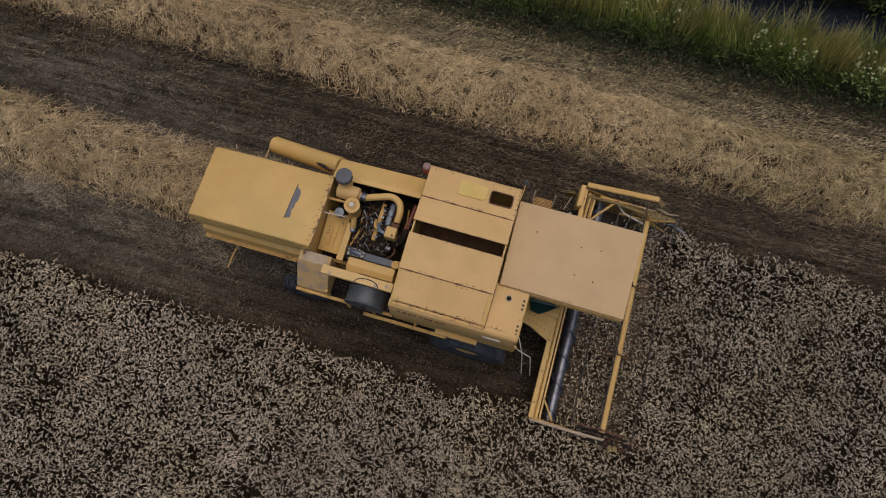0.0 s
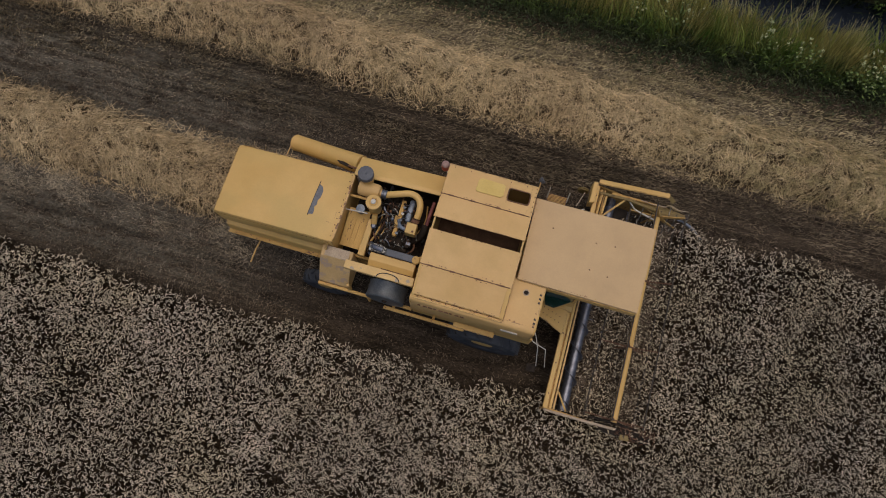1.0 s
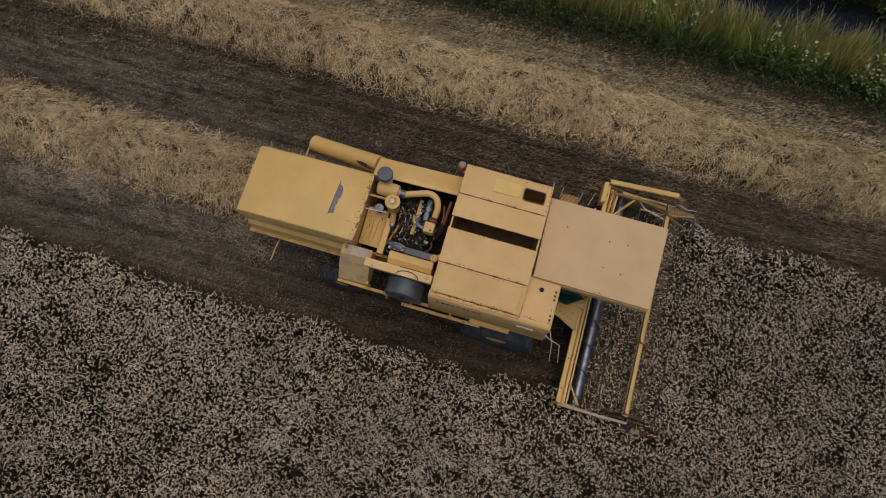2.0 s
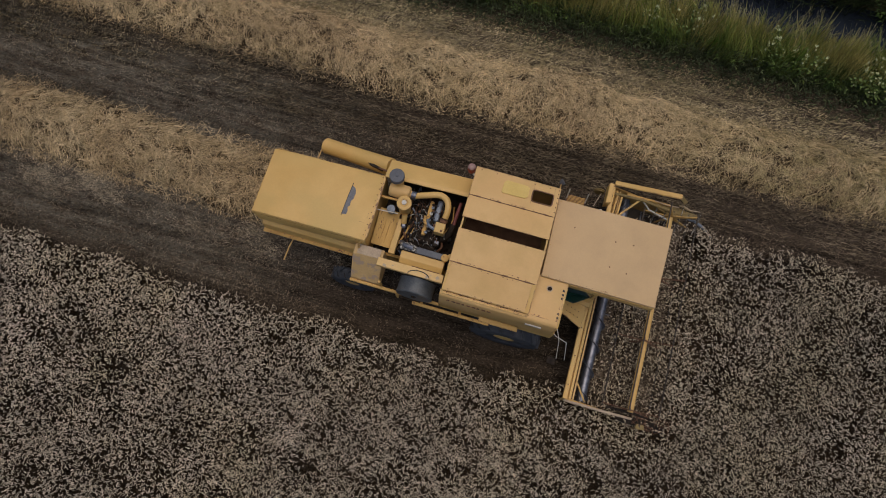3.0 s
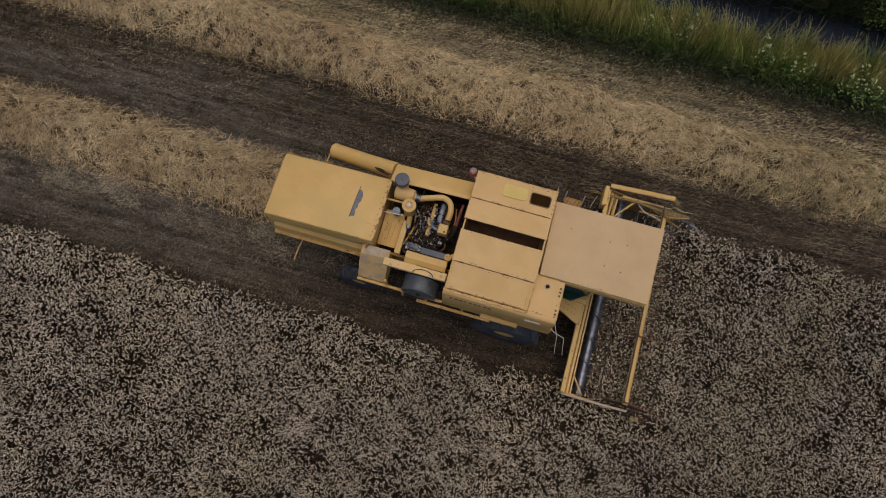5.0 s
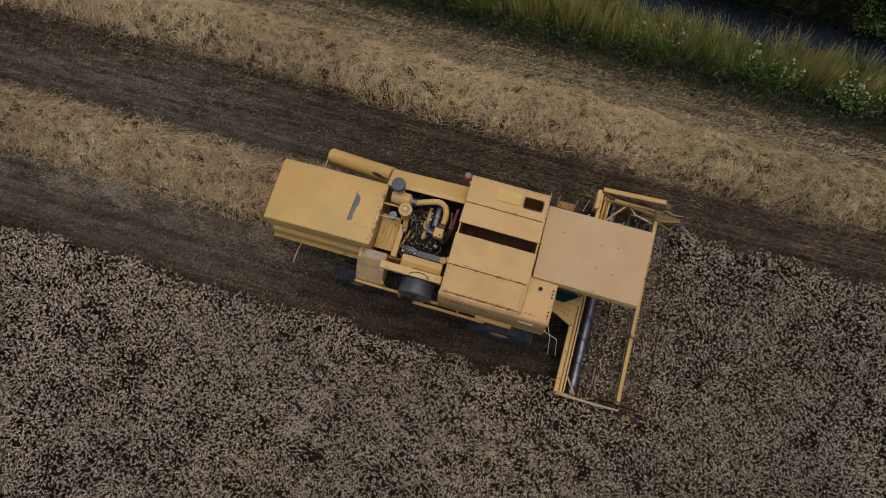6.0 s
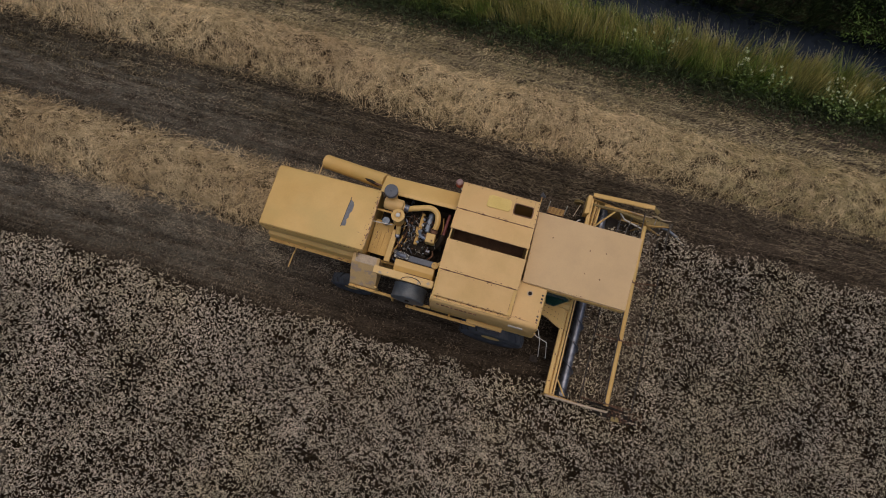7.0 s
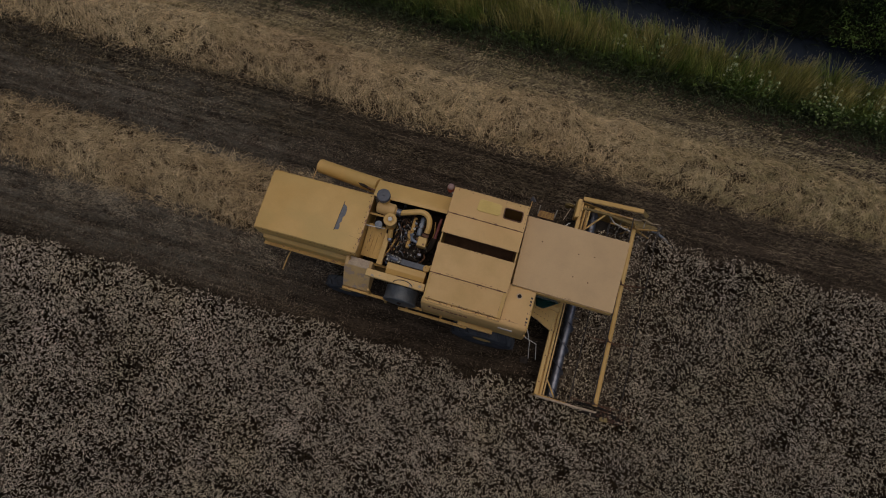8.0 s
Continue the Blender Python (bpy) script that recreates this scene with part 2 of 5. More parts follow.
def prism(points, way, bm=None, bevel=0.0):
    """A flat outline (world points, in order) pushed along a vector into a solid."""
    bm = bm or bmesh.new()
    way = Vector(way)
    a = [bm.verts.new(p) for p in points]
    b = [bm.verts.new(Vector(p) + way) for p in points]
    faces = [bm.faces.new(a), bm.faces.new(b[::-1])]
    for i in range(len(a)):
        j = (i + 1) % len(a)
        faces.append(bm.faces.new((a[j], a[i], b[i], b[j])))
    if bevel:
        edges = list({e for f in faces for e in f.edges})
        bmesh.ops.bevel(bm, geom=edges, offset=bevel, segments=2, profile=0.5, affect="EDGES", clamp_overlap=True)
    return bm


def box(x0, x1, y0, y1, z0, z1, bevel=0.008, bm=None):
    return prism([(x0, y0, z0), (x1, y0, z0), (x1, y1, z0), (x0, y1, z0)], (0, 0, z1 - z0), bm, bevel)


def plate(a, b, c, d, thick, bm=None, bevel=0.004):
    """A sheet through four corners with a thickness, below them."""
    n = (Vector(b) - Vector(a)).cross(Vector(d) - Vector(a)).normalized()
    if n.z < 0:
        n = -n
    return prism([a, b, c, d], -n * thick, bm, bevel)


def tube(points, radius, sides=10, bm=None, closed=True):
    """A round bar along a line of points; radius may be one number or one for each point."""
    bm = bm or bmesh.new()
    pts = [Vector(p) for p in points]
    rad = radius if isinstance(radius, (list, tuple)) else [radius] * len(pts)
    rings, side = [], None
    for i, p in enumerate(pts):
        t = (pts[min(i + 1, len(pts) - 1)] - pts[max(i - 1, 0)]).normalized()
        if side is None:
            side = t.cross(Vector((0, 0, 1)) if abs(t.z) < 0.9 else Vector((1, 0, 0))).normalized()
        side = (side - t * side.dot(t)).normalized()
        up = t.cross(side)
        rings.append([bm.verts.new(p + (side * math.cos(2 * math.pi * k / sides) + up * math.sin(2 * math.pi * k / sides)) * rad[i])
                      for k in range(sides)])
    for r, q in zip(rings, rings[1:]):
        for k in range(sides):
            bm.faces.new((r[k], r[(k + 1) % sides], q[(k + 1) % sides], q[k]))
    if closed:
        bm.faces.new(rings[0][::-1])
        bm.faces.new(rings[-1])
    return bm


def turned(centre, axis, profile, sides=24, bm=None):
    """A body of revolution: profile of (along the axis, radius)."""
    c, a = Vector(centre), Vector(axis).normalized()
    return tube_profile(c, a, profile, sides, bm or bmesh.new())


def tube_profile(c, a, profile, sides, bm):
    u = a.cross(Vector((0, 0, 1)) if abs(a.z) < 0.9 else Vector((1, 0, 0))).normalized()
    v = a.cross(u)
    rings = []
    for s, r in profile:
        rings.append([bm.verts.new(c + a * s + (u * math.cos(2 * math.pi * k / sides) + v * math.sin(2 * math.pi * k / sides)) * max(r, 0.0005))
                      for k in range(sides)])
    for r, q in zip(rings, rings[1:]):
        for k in range(sides):
            bm.faces.new((r[k], r[(k + 1) % sides], q[(k + 1) % sides], q[k]))
    bm.faces.new(rings[0][::-1])
    bm.faces.new(rings[-1])
    return bm


def arc(points, steps=8):
    """A smooth line through the given points."""
    p = [Vector(q) for q in points]
    p = [p[0] * 2 - p[1]] + p + [p[-1] * 2 - p[-2]]
    out = []
    for i in range(1, len(p) - 2):
        for k in range(steps):
            t = k / steps
            out.append(0.5 * (2 * p[i] + (p[i + 1] - p[i - 1]) * t + (2 * p[i - 1] - 5 * p[i] + 4 * p[i + 1] - p[i + 2]) * t * t
                              + (3 * p[i] - p[i - 1] - 3 * p[i + 1] + p[i + 2]) * t ** 3))
    return out + [p[-2]]


def mesh_arrays(name, verts, quads, material):
    """A mesh from arrays of corners and of four-sided faces."""
    me = bpy.data.meshes.new(name)
    me.vertices.add(len(verts))
    me.vertices.foreach_set("co", np.ascontiguousarray(verts, dtype=np.float32).ravel())
    me.loops.add(quads.size)
    me.loops.foreach_set("vertex_index", np.ascontiguousarray(quads, dtype=np.int32).ravel())
    me.polygons.add(len(quads))
    me.polygons.foreach_set("loop_start", np.arange(0, quads.size, 4, dtype=np.int32))
    me.polygons.foreach_set("loop_total", np.full(len(quads), 4, dtype=np.int32))
    me.update(calc_edges=True)
    me.materials.append(material)
    return me


def strands(name, lines, radii, material, sides=3, flat=1.0):
    """Many thin bars in one mesh. lines: (n, k, 3); radii: (n, k); flat < 1 gives blades."""
    n, k, _ = lines.shape
    d = np.gradient(lines, axis=1)
    d /= np.linalg.norm(d, axis=2, keepdims=True) + 1e-9
    ref = np.random.normal(size=(n, 1, 3))
    u = np.cross(d, ref)
    u /= np.linalg.norm(u, axis=2, keepdims=True) + 1e-9
    v = np.cross(d, u) * flat
    ang = 2 * np.pi * np.arange(sides) / sides
    ring = lines[:, :, None, :] + radii[:, :, None, None] * (u[:, :, None, :] * np.cos(ang)[None, None, :, None] + v[:, :, None, :] * np.sin(ang)[None, None, :, None])
    idx = np.arange(n * k * sides).reshape(n, k, sides)
    a, b = idx[:, :-1, :], idx[:, 1:, :]
    q = np.stack([a, np.roll(a, -1, 2), np.roll(b, -1, 2), b], axis=-1).reshape(-1, 4)
    return mesh_arrays(name, ring.reshape(-1, 3), q, material)


def ribbons(name, lines, half, material, up=0.6):
    """Many thin strips in one mesh, for straws and blades a few millimetres wide. lines: (n, k, 3); half: half widths (n, k); up: how far the strips turn their flat side upwards."""
    n, k, _ = lines.shape
    d = np.gradient(lines, axis=1)
    d /= np.linalg.norm(d, axis=2, keepdims=True) + 1e-9
    side = np.cross(d, np.random.normal(size=(n, 1, 3)) + np.array([0, 0, 3.0 * up]))
    side /= np.linalg.norm(side, axis=2, keepdims=True) + 1e-9
    pair = np.stack([lines - side * half[:, :, None], lines + side * half[:, :, None]], 2)
    idx = np.arange(n * k * 2).reshape(n, k, 2)
    q = np.stack([idx[:, :-1, 0], idx[:, :-1, 1], idx[:, 1:, 1], idx[:, 1:, 0]], -1).reshape(-1, 4)
    return mesh_arrays(name, pair.reshape(-1, 3), q, material)


def bumps(x, y, seed=0.0):
    """A smooth unevenness made of a few waves, about -1 to 1."""
    return (np.sin(x * 1.31 + 1.7 * seed + 0.6 * np.sin(y * 1.9)) + np.sin(y * 1.83 - x * 0.57 + seed) + np.sin(x * 2.9 + y * 2.3 + 2.1 * seed)
            + 0.7 * np.sin(x * 5.3 - y * 4.1 + seed) + 0.5 * np.sin(x * 9.1 + y * 7.7)) / 4.2


# ---- ground ----
def ground_height(y):
    """The field is level; a ditch runs along its edge."""
    return np.interp(y, [-900, 6.2, 7.0, 7.9, 8.9, 9.8, 10.7, 13, 900], [0, 0, 0.06, 0.0, -1.0, -1.0, -0.05, 0.05, 0])


def build_ground():
    xs = np.concatenate([np.array([-900, -300, -120, -60, -36]), np.arange(-24, 20.01, 0.25), np.array([30, 60, 120, 300, 900])])
    ys = np.concatenate([np.array([-900, -300, -120, -60, -30]), np.arange(-14, 13.01, 0.2), np.array([16, 24, 40, 80, 160, 300, 900])])
    gx, gy = np.meshgrid(xs, ys, indexing="ij")
    near = (np.abs(gx) < 24) & (gy > -14) & (gy < 13)
    gz = ground_height(gy) + np.where(near, 0.018 * bumps(gx * 1.7, gy * 2.2, 0.3) + 0.012 * np.sin(gy * 2 * np.pi / 0.5), 0)
    idx = np.arange(gx.size).reshape(gx.shape)
    q = np.stack([idx[:-1, :-1], idx[1:, :-1], idx[1:, 1:], idx[:-1, 1:]], -1).reshape(-1, 4)
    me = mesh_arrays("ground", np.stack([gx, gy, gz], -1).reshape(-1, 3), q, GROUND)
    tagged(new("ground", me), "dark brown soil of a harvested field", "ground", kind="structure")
    bm = box(-900, 900, 8.35, 10.35, -0.95, -0.62, 0)
    tagged(link_mesh("water", bm, WATER), "still dark water in a narrow ditch", "water", kind="structure")


build_ground()

# ---- combine harvester: x forwards, y to its left ----
combine = thing("combine_harvester", -1.6, -0.35, 0, "old worn yellow combine harvester cutting a ripe wheat field", "combine harvester")


def bolts(name, spots, material, parent, r=0.012, h=0.012):
    """Small bolt heads that share one mesh."""
    me = None
    for p in spots:
        if me is None:
            me = link_mesh(name, turned((0, 0, 0), (0, 0, 1), [(-0.01, r), (h, r), (h + 0.003, r * 0.6)], 6), material)
            ob, me = me, me.data
        else:
            ob = new(name, me)
        ob.parent = parent
        ob.location = p


def build_hood():
    # straw hood: rounded long edges, a slope to the rear, open below
    x0, x1, yl, yr = -5.625, -3.28, 0.335, -1.06

    def section(x, zt):
        return [(x, yl, zt - 0.78), (x, yl, zt - 0.06), (x, yl - 0.02, zt - 0.018), (x, yl - 0.06, zt),
                (x, yr + 0.07, zt - 0.008), (x, yr + 0.018, zt - 0.022), (x, yr, zt - 0.065), (x, yr + 0.03, zt - 0.60)]
    bm = bmesh.new()
    rows = []
    for x, zt in ((x0, 2.86), (x0 + 0.05, 2.895), (x0 + 0.7, 2.945), (x1 - 0.7, 3.0), (x1, 3.01)):
        rows.append([bm.verts.new(p) for p in section(x, zt)])
    for a, b in zip(rows, rows[1:]):
        for i in range(len(a) - 1):
            bm.faces.new((a[i], a[i + 1], b[i + 1], b[i]))
    bm.faces.new(rows[0])
    bm.faces.new(rows[-1][::-1])
    hood = part("straw_hood", bm, YELLOW, combine, "dented yellow straw hood with a worn grey patch", smooth=True)
    # stepped skirt under the hood on the right, with a flange
    part("side_skirt", prism([(-5.56, -1.02, 2.30), (-5.56, -1.10, 2.24), (-5.56, -1.13, 1.66), (-5.56, -0.98, 1.60), (-5.56, -0.96, 2.30)], (2.06, 0, 0), None, 0.01),
         YELLOW, hood)
    part("skirt_flange", box(-5.58, -3.52, -1.185, -1.10, 1.93, 1.96), YELLOW_RUST, hood)
    # the bared patch lies on the slope of the top
    def patch_point(x, y):
        z = np.interp(x, [x0 + 0.7, x1 - 0.7], [2.945, 3.0]) + 0.004
        return (x, y, z)
    outline = [(-3.845, -0.05), (-3.775, -0.09), (-3.745, -0.17), (-3.75, -0.30), (-3.785, -0.36), (-3.775, -0.45), (-3.81, -0.50), (-3.785, -0.56), (-3.79, -0.64), (-3.875, -0.66), (-3.865, -0.30)]
    part("bare_patch", prism([patch_point(x, y) for x, y in outline], (0, 0, 0.003)), PRIMER, hood, "bared grey metal where the paint is gone")
    part("patch_edge", tube([patch_point(-3.85, 0.01), patch_point(-3.868, -0.3), patch_point(-3.88, -0.68)], 0.007, 5), BLACK, hood)
    bolts("hood_rivet", [(-3.33, y, 2.998) for y in np.arange(-0.85, 0.28, 0.125)], RUST, hood, 0.011, 0.016)
    part("front_seam", box(-3.30, -3.262, -0.97, 0.27, 2.90, 3.022, 0.004), YELLOW_PALE, hood)
    part("raised_panel", prism([(-3.70, -0.70, 2.988), (-3.37, -0.72, 2.996), (-3.37, -0.02, 2.996), (-3.70, 0.0, 2.988)], (0, 0, 0.008), None, 0.004), YELLOW, hood)
    # strap at the front corner, and a lamp bracket that sticks out at the rear
    part("hood_strap", tube(arc([(-3.34, -0.93, 3.0), (-3.38, -1.06, 2.9), (-3.42, -1.16, 2.6), (-3.45, -1.19, 2.45)], 5), 0.018, 6), YELLOW, hood)
    part("lamp_bracket", tube([(-4.98, -1.05, 1.72), (-5.03, -1.32, 1.68), (-5.05, -1.60, 1.64)], 0.017, 6), YELLOW, hood)
    part("bracket_foot", box(-5.03, -4.93, -1.14, -1.05, 1.66, 1.78), RUST, hood)
    # body below
    part("walker_housing", prism([(-5.45, 0.26, 1.75), (-5.2, 0.26, 2.3), (-3.3, 0.26, 2.3), (-3.28, 0.26, 2.04), (-1.7, 0.26, 2.04), (-1.7, 0.26, 0.8), (-4.0, 0.26, 1.1)], (0, -1.22, 0), None, 0.01), YELLOW, combine)


build_hood()


def build_tank():
    zs = {0.90: 3.305, 0.30: 3.345, -0.17: 3.41, -0.40: 3.41, -1.03: 3.29, -1.56: 3.13}
    x0, x1 = -1.595, 0.05
    walls = bmesh.new()
    t = 0.03
    box(x0, x0 + t, -1.62, 0.87, 1.7, 3.06, 0.004, walls)
    box(x1 - t, x1, -1.62, 0.87, 1.7, 3.06, 0.004, walls)
    box(x0, x1, 0.86, 0.89, 1.7, 3.27, 0.004, walls)
    box(x0, x1, -1.62, -1.59, 1.9, 3.08, 0.004, walls)
    for x in (x0, x1 - t):
        prism([(x, -1.6, 3.0), (x, 0.87, 3.0), (x, 0.87, 3.275), (x, 0.30, 3.315), (x, -0.17, 3.37), (x, -0.40, 3.37), (x, -1.03, 3.25), (x, -1.6, 3.09)], (t, 0, 0), walls)
    tank = part("grain_tank", walls, YELLOW, combine, "yellow grain tank with folding lids, one slot left open")
    part("tank_floor", box(x0 + t, x1 - t, -1.58, 0.85, 2.3, 2.36, 0), GRAIN, tank, "dark brown dusty inside of the tank")

    def lid(name, ya, yb, mat, parent, xa=x0 - 0.012, xb=x1 + 0.005, thick=0.018):
        return part(name, plate((xa, ya, zs[ya]), (xb, ya, zs[ya]), (xb, yb, zs[yb]), (xa, yb, zs[yb]), thick), mat, parent)
    lid("tank_lid", 0.295 if 0.295 in zs else 0.30, -0.17, YELLOW_PALE, tank)
    lid("tank_lid", -0.40, -1.03, YELLOW_PALE, tank)
    part("tank_lid", plate((x0 + 0.03, -1.035, 3.288), (x1 - 0.07, -1.035, 3.288), (x1 - 0.07, -1.555, 3.132), (x0 + 0.03, -1.555, 3.132), 0.016), YELLOW_PALE, tank)
    part("lid_edge", plate((x0 - 0.012, -1.03, 3.272), (x1 + 0.005, -1.03, 3.272), (x1 + 0.005, -1.56, 3.112), (x0 - 0.012, -1.56, 3.112), 0.02), YELLOW, tank)
    # left strip with a cut-out: four pieces round the hole
    ha, hb, hc, hd = -0.45, -0.05, 0.50, 0.745

    def strip_z(y):
        return np.interp(y, [0.30, 0.90], [3.345, 3.305])
    bm = bmesh.new()

    def piece(xa, xb, ya, yb):
        plate((xa, ya, strip_z(ya)), (xb, ya, strip_z(ya)), (xb, yb, strip_z(yb)), (xa, yb, strip_z(yb)), 0.018, bm, 0)
    piece(x0 - 0.012, ha, 0.305, 0.90)
    piece(hb, x1 + 0.005, 0.305, 0.90)
    piece(ha, hb, 0.305, hc)
    piece(ha, hb, hd, 0.90)
    strip = part("tank_side_lid", bm, YELLOW_PALE, combine, "pale yellow tank lid with a cut-out window")
    rim = []
    for cx, cy, a0 in ((hb - 0.05, hd - 0.05, 0), (ha + 0.05, hd - 0.05, 90), (ha + 0.05, hc + 0.05, 180), (hb - 0.05, hc + 0.05, 270)):
        for k in range(4):
            a = radians(a0 + 30 * k)
            rim.append((cx + 0.05 * math.cos(a), cy + 0.05 * math.sin(a), strip_z(cy + 0.05 * math.sin(a)) + 0.004))
    part("window_seal", tube(rim + rim[:1], 0.012, 6), RUST, strip)
    for cx, cy, sx, sy in ((ha, hc, 1, 1), (hb, hc, -1, 1), (ha, hd, 1, -1), (hb, hd, -1, -1)):
        z = strip_z(cy) - 0.004
        pts = [(cx, cy, z), (cx + sx * 0.05, cy, z)] + [(cx + sx * 0.05 - sx * 0.05 * math.sin(radians(a)), cy + sy * 0.05 - sy * 0.05 * math.cos(radians(a)), z) for a in (30, 60)] + [(cx, cy + sy * 0.05, z)]
        part("corner_web", prism(pts, (0, 0, -0.01)), YELLOW_PALE, strip)
    cover = prism([(-1.03, 0.53, strip_z(0.53) + 0.002), (-0.99, 0.505, strip_z(0.505) + 0.002), (-0.57, 0.51, strip_z(0.51) + 0.002), (-0.52, 0.56, strip_z(0.56) + 0.002),
                   (-0.53, 0.75, strip_z(0.75) + 0.002), (-0.58, 0.775, strip_z(0.775) + 0.002), (-0.97, 0.785, strip_z(0.785) + 0.002), (-1.02, 0.74, strip_z(0.74) + 0.002)], (0, 0, 0.016), None, 0.004)
    part("vent_cover", cover, surface("bright_yellow_cover", (0.54, 0.36, 0.09), (0.60, 0.41, 0.12), 3, 40, 0.5, 0, 0.03, grain=0.08), strip, "brighter yellow cover plate")
    bolts("bolt", [(x, 0.86, strip_z(0.86)) for x in (-1.5, -1.2, -0.45, -0.15, 0.03)] + [(0.03, y, strip_z(y)) for y in (0.4, 0.5, 0.6, 0.7, 0.78)], RUST, strip, 0.010)
    part("strip_lip", box(x0 - 0.02, x1 + 0.01, 0.885, 0.915, 3.22, 3.302), YELLOW_PALE, strip)
    # hinges
    for y, z in ((0.302, 3.347), (-1.032, 3.292)):
        part("hinge_line", tube([(x0, y, z), (x1 - 0.03, y, z)], 0.008, 5), RUST, tank)
        for x in (-1.42, -1.02, -0.55, -0.12):
            h = part("hinge", tube([(x - 0.045, y, z + 0.006), (x + 0.045, y, z + 0.006)], 0.014, 6), RUST, tank)
    # right side: rounded shoulder and an upright panel that runs forward past the tank
    xf = 0.62
    def side(x):
        return [(x, -1.545, 3.075), (x, -1.60, 3.068), (x, -1.645, 3.045), (x, -1.665, 3.0), (x, -1.70, 2.30), (x, -1.67, 2.26), (x, -1.60, 2.26), (x, -1.56, 3.0)]
    bm = bmesh.new()
    rows = [[bm.verts.new(p) for p in side(x)] for x in (x0 - 0.03, -0.5, xf)]
    for a, b in zip(rows, rows[1:]):
        for i in range(len(a)):
            j = (i + 1) % len(a)
            bm.faces.new((a[i], a[j], b[j], b[i]))
    bm.faces.new(rows[0][::-1])
    bm.faces.new(rows[-1])
    # paler paint puts brightness into this side, which gets less light
    panel = part("side_panel", bm, YELLOW_PALE, combine, "yellow side panel with dark lettering", smooth=True)
    part("panel_cheek", prism([(xf - 0.01, -1.66, 3.0), (xf - 0.01, -1.56, 3.04), (xf - 0.01, -0.80, 3.04), (xf - 0.01, -0.85, 2.0), (xf - 0.01, -1.69, 2.27)], (0.05, 0, 0), None, 0.015), YELLOW, panel)
    part("deck", prism([(0.06, -1.55, 3.03), (xf + 0.0, -1.55, 3.03), (xf + 0.03, -0.80, 3.03), (0.07, -0.75, 3.03)], (0, 0, 0.014), None, 0.004), YELLOW_PALE, panel)
    part("deck_wall", box(0.06, 0.10, -1.54, 0.80, 1.9, 2.5), YELLOW, panel)
    for k in range(9):
        y = -0.92 - k * 0.075
        if k in (3, 4, 5):
            continue
        part("flaked_spot", prism([(xf - 0.04, y, 3.0445), (xf - 0.005, y - 0.01, 3.0445), (xf - 0.01, y - 0.05, 3.0445), (xf - 0.05, y - 0.035, 3.0445)], (0, 0, 0.002)), BLACK, panel)
    part("filler_hole", turned((0.33, -0.97, 3.042), (0, 0, 1), [(0, 0.062), (0.004, 0.060)], 11), CHALKY, panel)
    part("filler_cap", prism([(0.285, -0.975, 3.047), (0.31, -1.01, 3.047), (0.355, -1.005, 3.047), (0.375, -0.965, 3.047), (0.345, -0.93, 3.047), (0.305, -0.938, 3.047)], (0, 0, 0.014), None, 0.004), DARK, panel)
    # lettering on the side, too worn to read: dark bars
    for k in range(9):
        x = -1.47 + k * 0.098
        part("lettering_bar", box(x, x + (0.075 if k % 3 else 0.05), -1.690, -1.672, 2.835, 2.862, 0), RUST, panel)
    part("white_plate", box(0.07, 0.38, -1.70, -1.676, 2.72, 2.80, 0.002), WHITE, panel, "small white plate")
    bolts("bolt", [(x, -1.575, 3.078) for x in np.arange(-1.5, 0.1, 0.26)], RUST, panel, 0.011)
    part("lower_panel", box(-1.62, 0.72, -1.655, -1.60, 1.75, 2.30, 0.01), YELLOW, panel)
    # rail along the lower side
    part("side_rail", box(-2.16, -0.55, -1.80, -1.735, 1.94, 2.0, 0.015), YELLOW_RUST, combine, "rusty yellow rail along the side")
    part("side_step", box(-0.78, 0.02, -1.765, -1.66, 2.0, 2.045, 0.008), YELLOW, combine)
    for x in (-2.0, -1.2, -0.3):
        part("rail_bracket", box(x, x + 0.05, -1.76, -1.55, 1.90, 1.95), YELLOW_RUST, combine)


build_tank()
for name, a, b, r in (("panel_seam", (-1.605, -1.56, 3.085), (-1.605, -1.03, 3.245), 0.010), ("panel_seam", (-1.605, -1.03, 3.265), (-1.605, -0.40, 3.385), 0.010),
                      ("panel_seam", (-1.605, -0.17, 3.385), (-1.605, 0.88, 3.285), 0.010), ("panel_seam", (-1.60, -1.562, 3.076), (0.06, -1.562, 3.076), 0.008),
                      ("panel_seam", (0.058, -1.50, 3.05), (0.058, -0.80, 3.05), 0.009), ("panel_seam", (-1.60, -1.60, 3.06), (-1.60, -1.675, 2.9), 0.010),
                      ("hood_seam", (-5.60, -1.058, 2.80), (-3.30, -1.058, 2.945), 0.006), ("hood_seam", (-5.625, 0.26, 2.86), (-5.625, -0.96, 2.85), 0.007),
                      ("hood_seam", (-5.56, 0.335, 2.85), (-3.3, 0.335, 2.965), 0.006)):
    part(name, tube([a, b], r, 5), SEAM, combine)


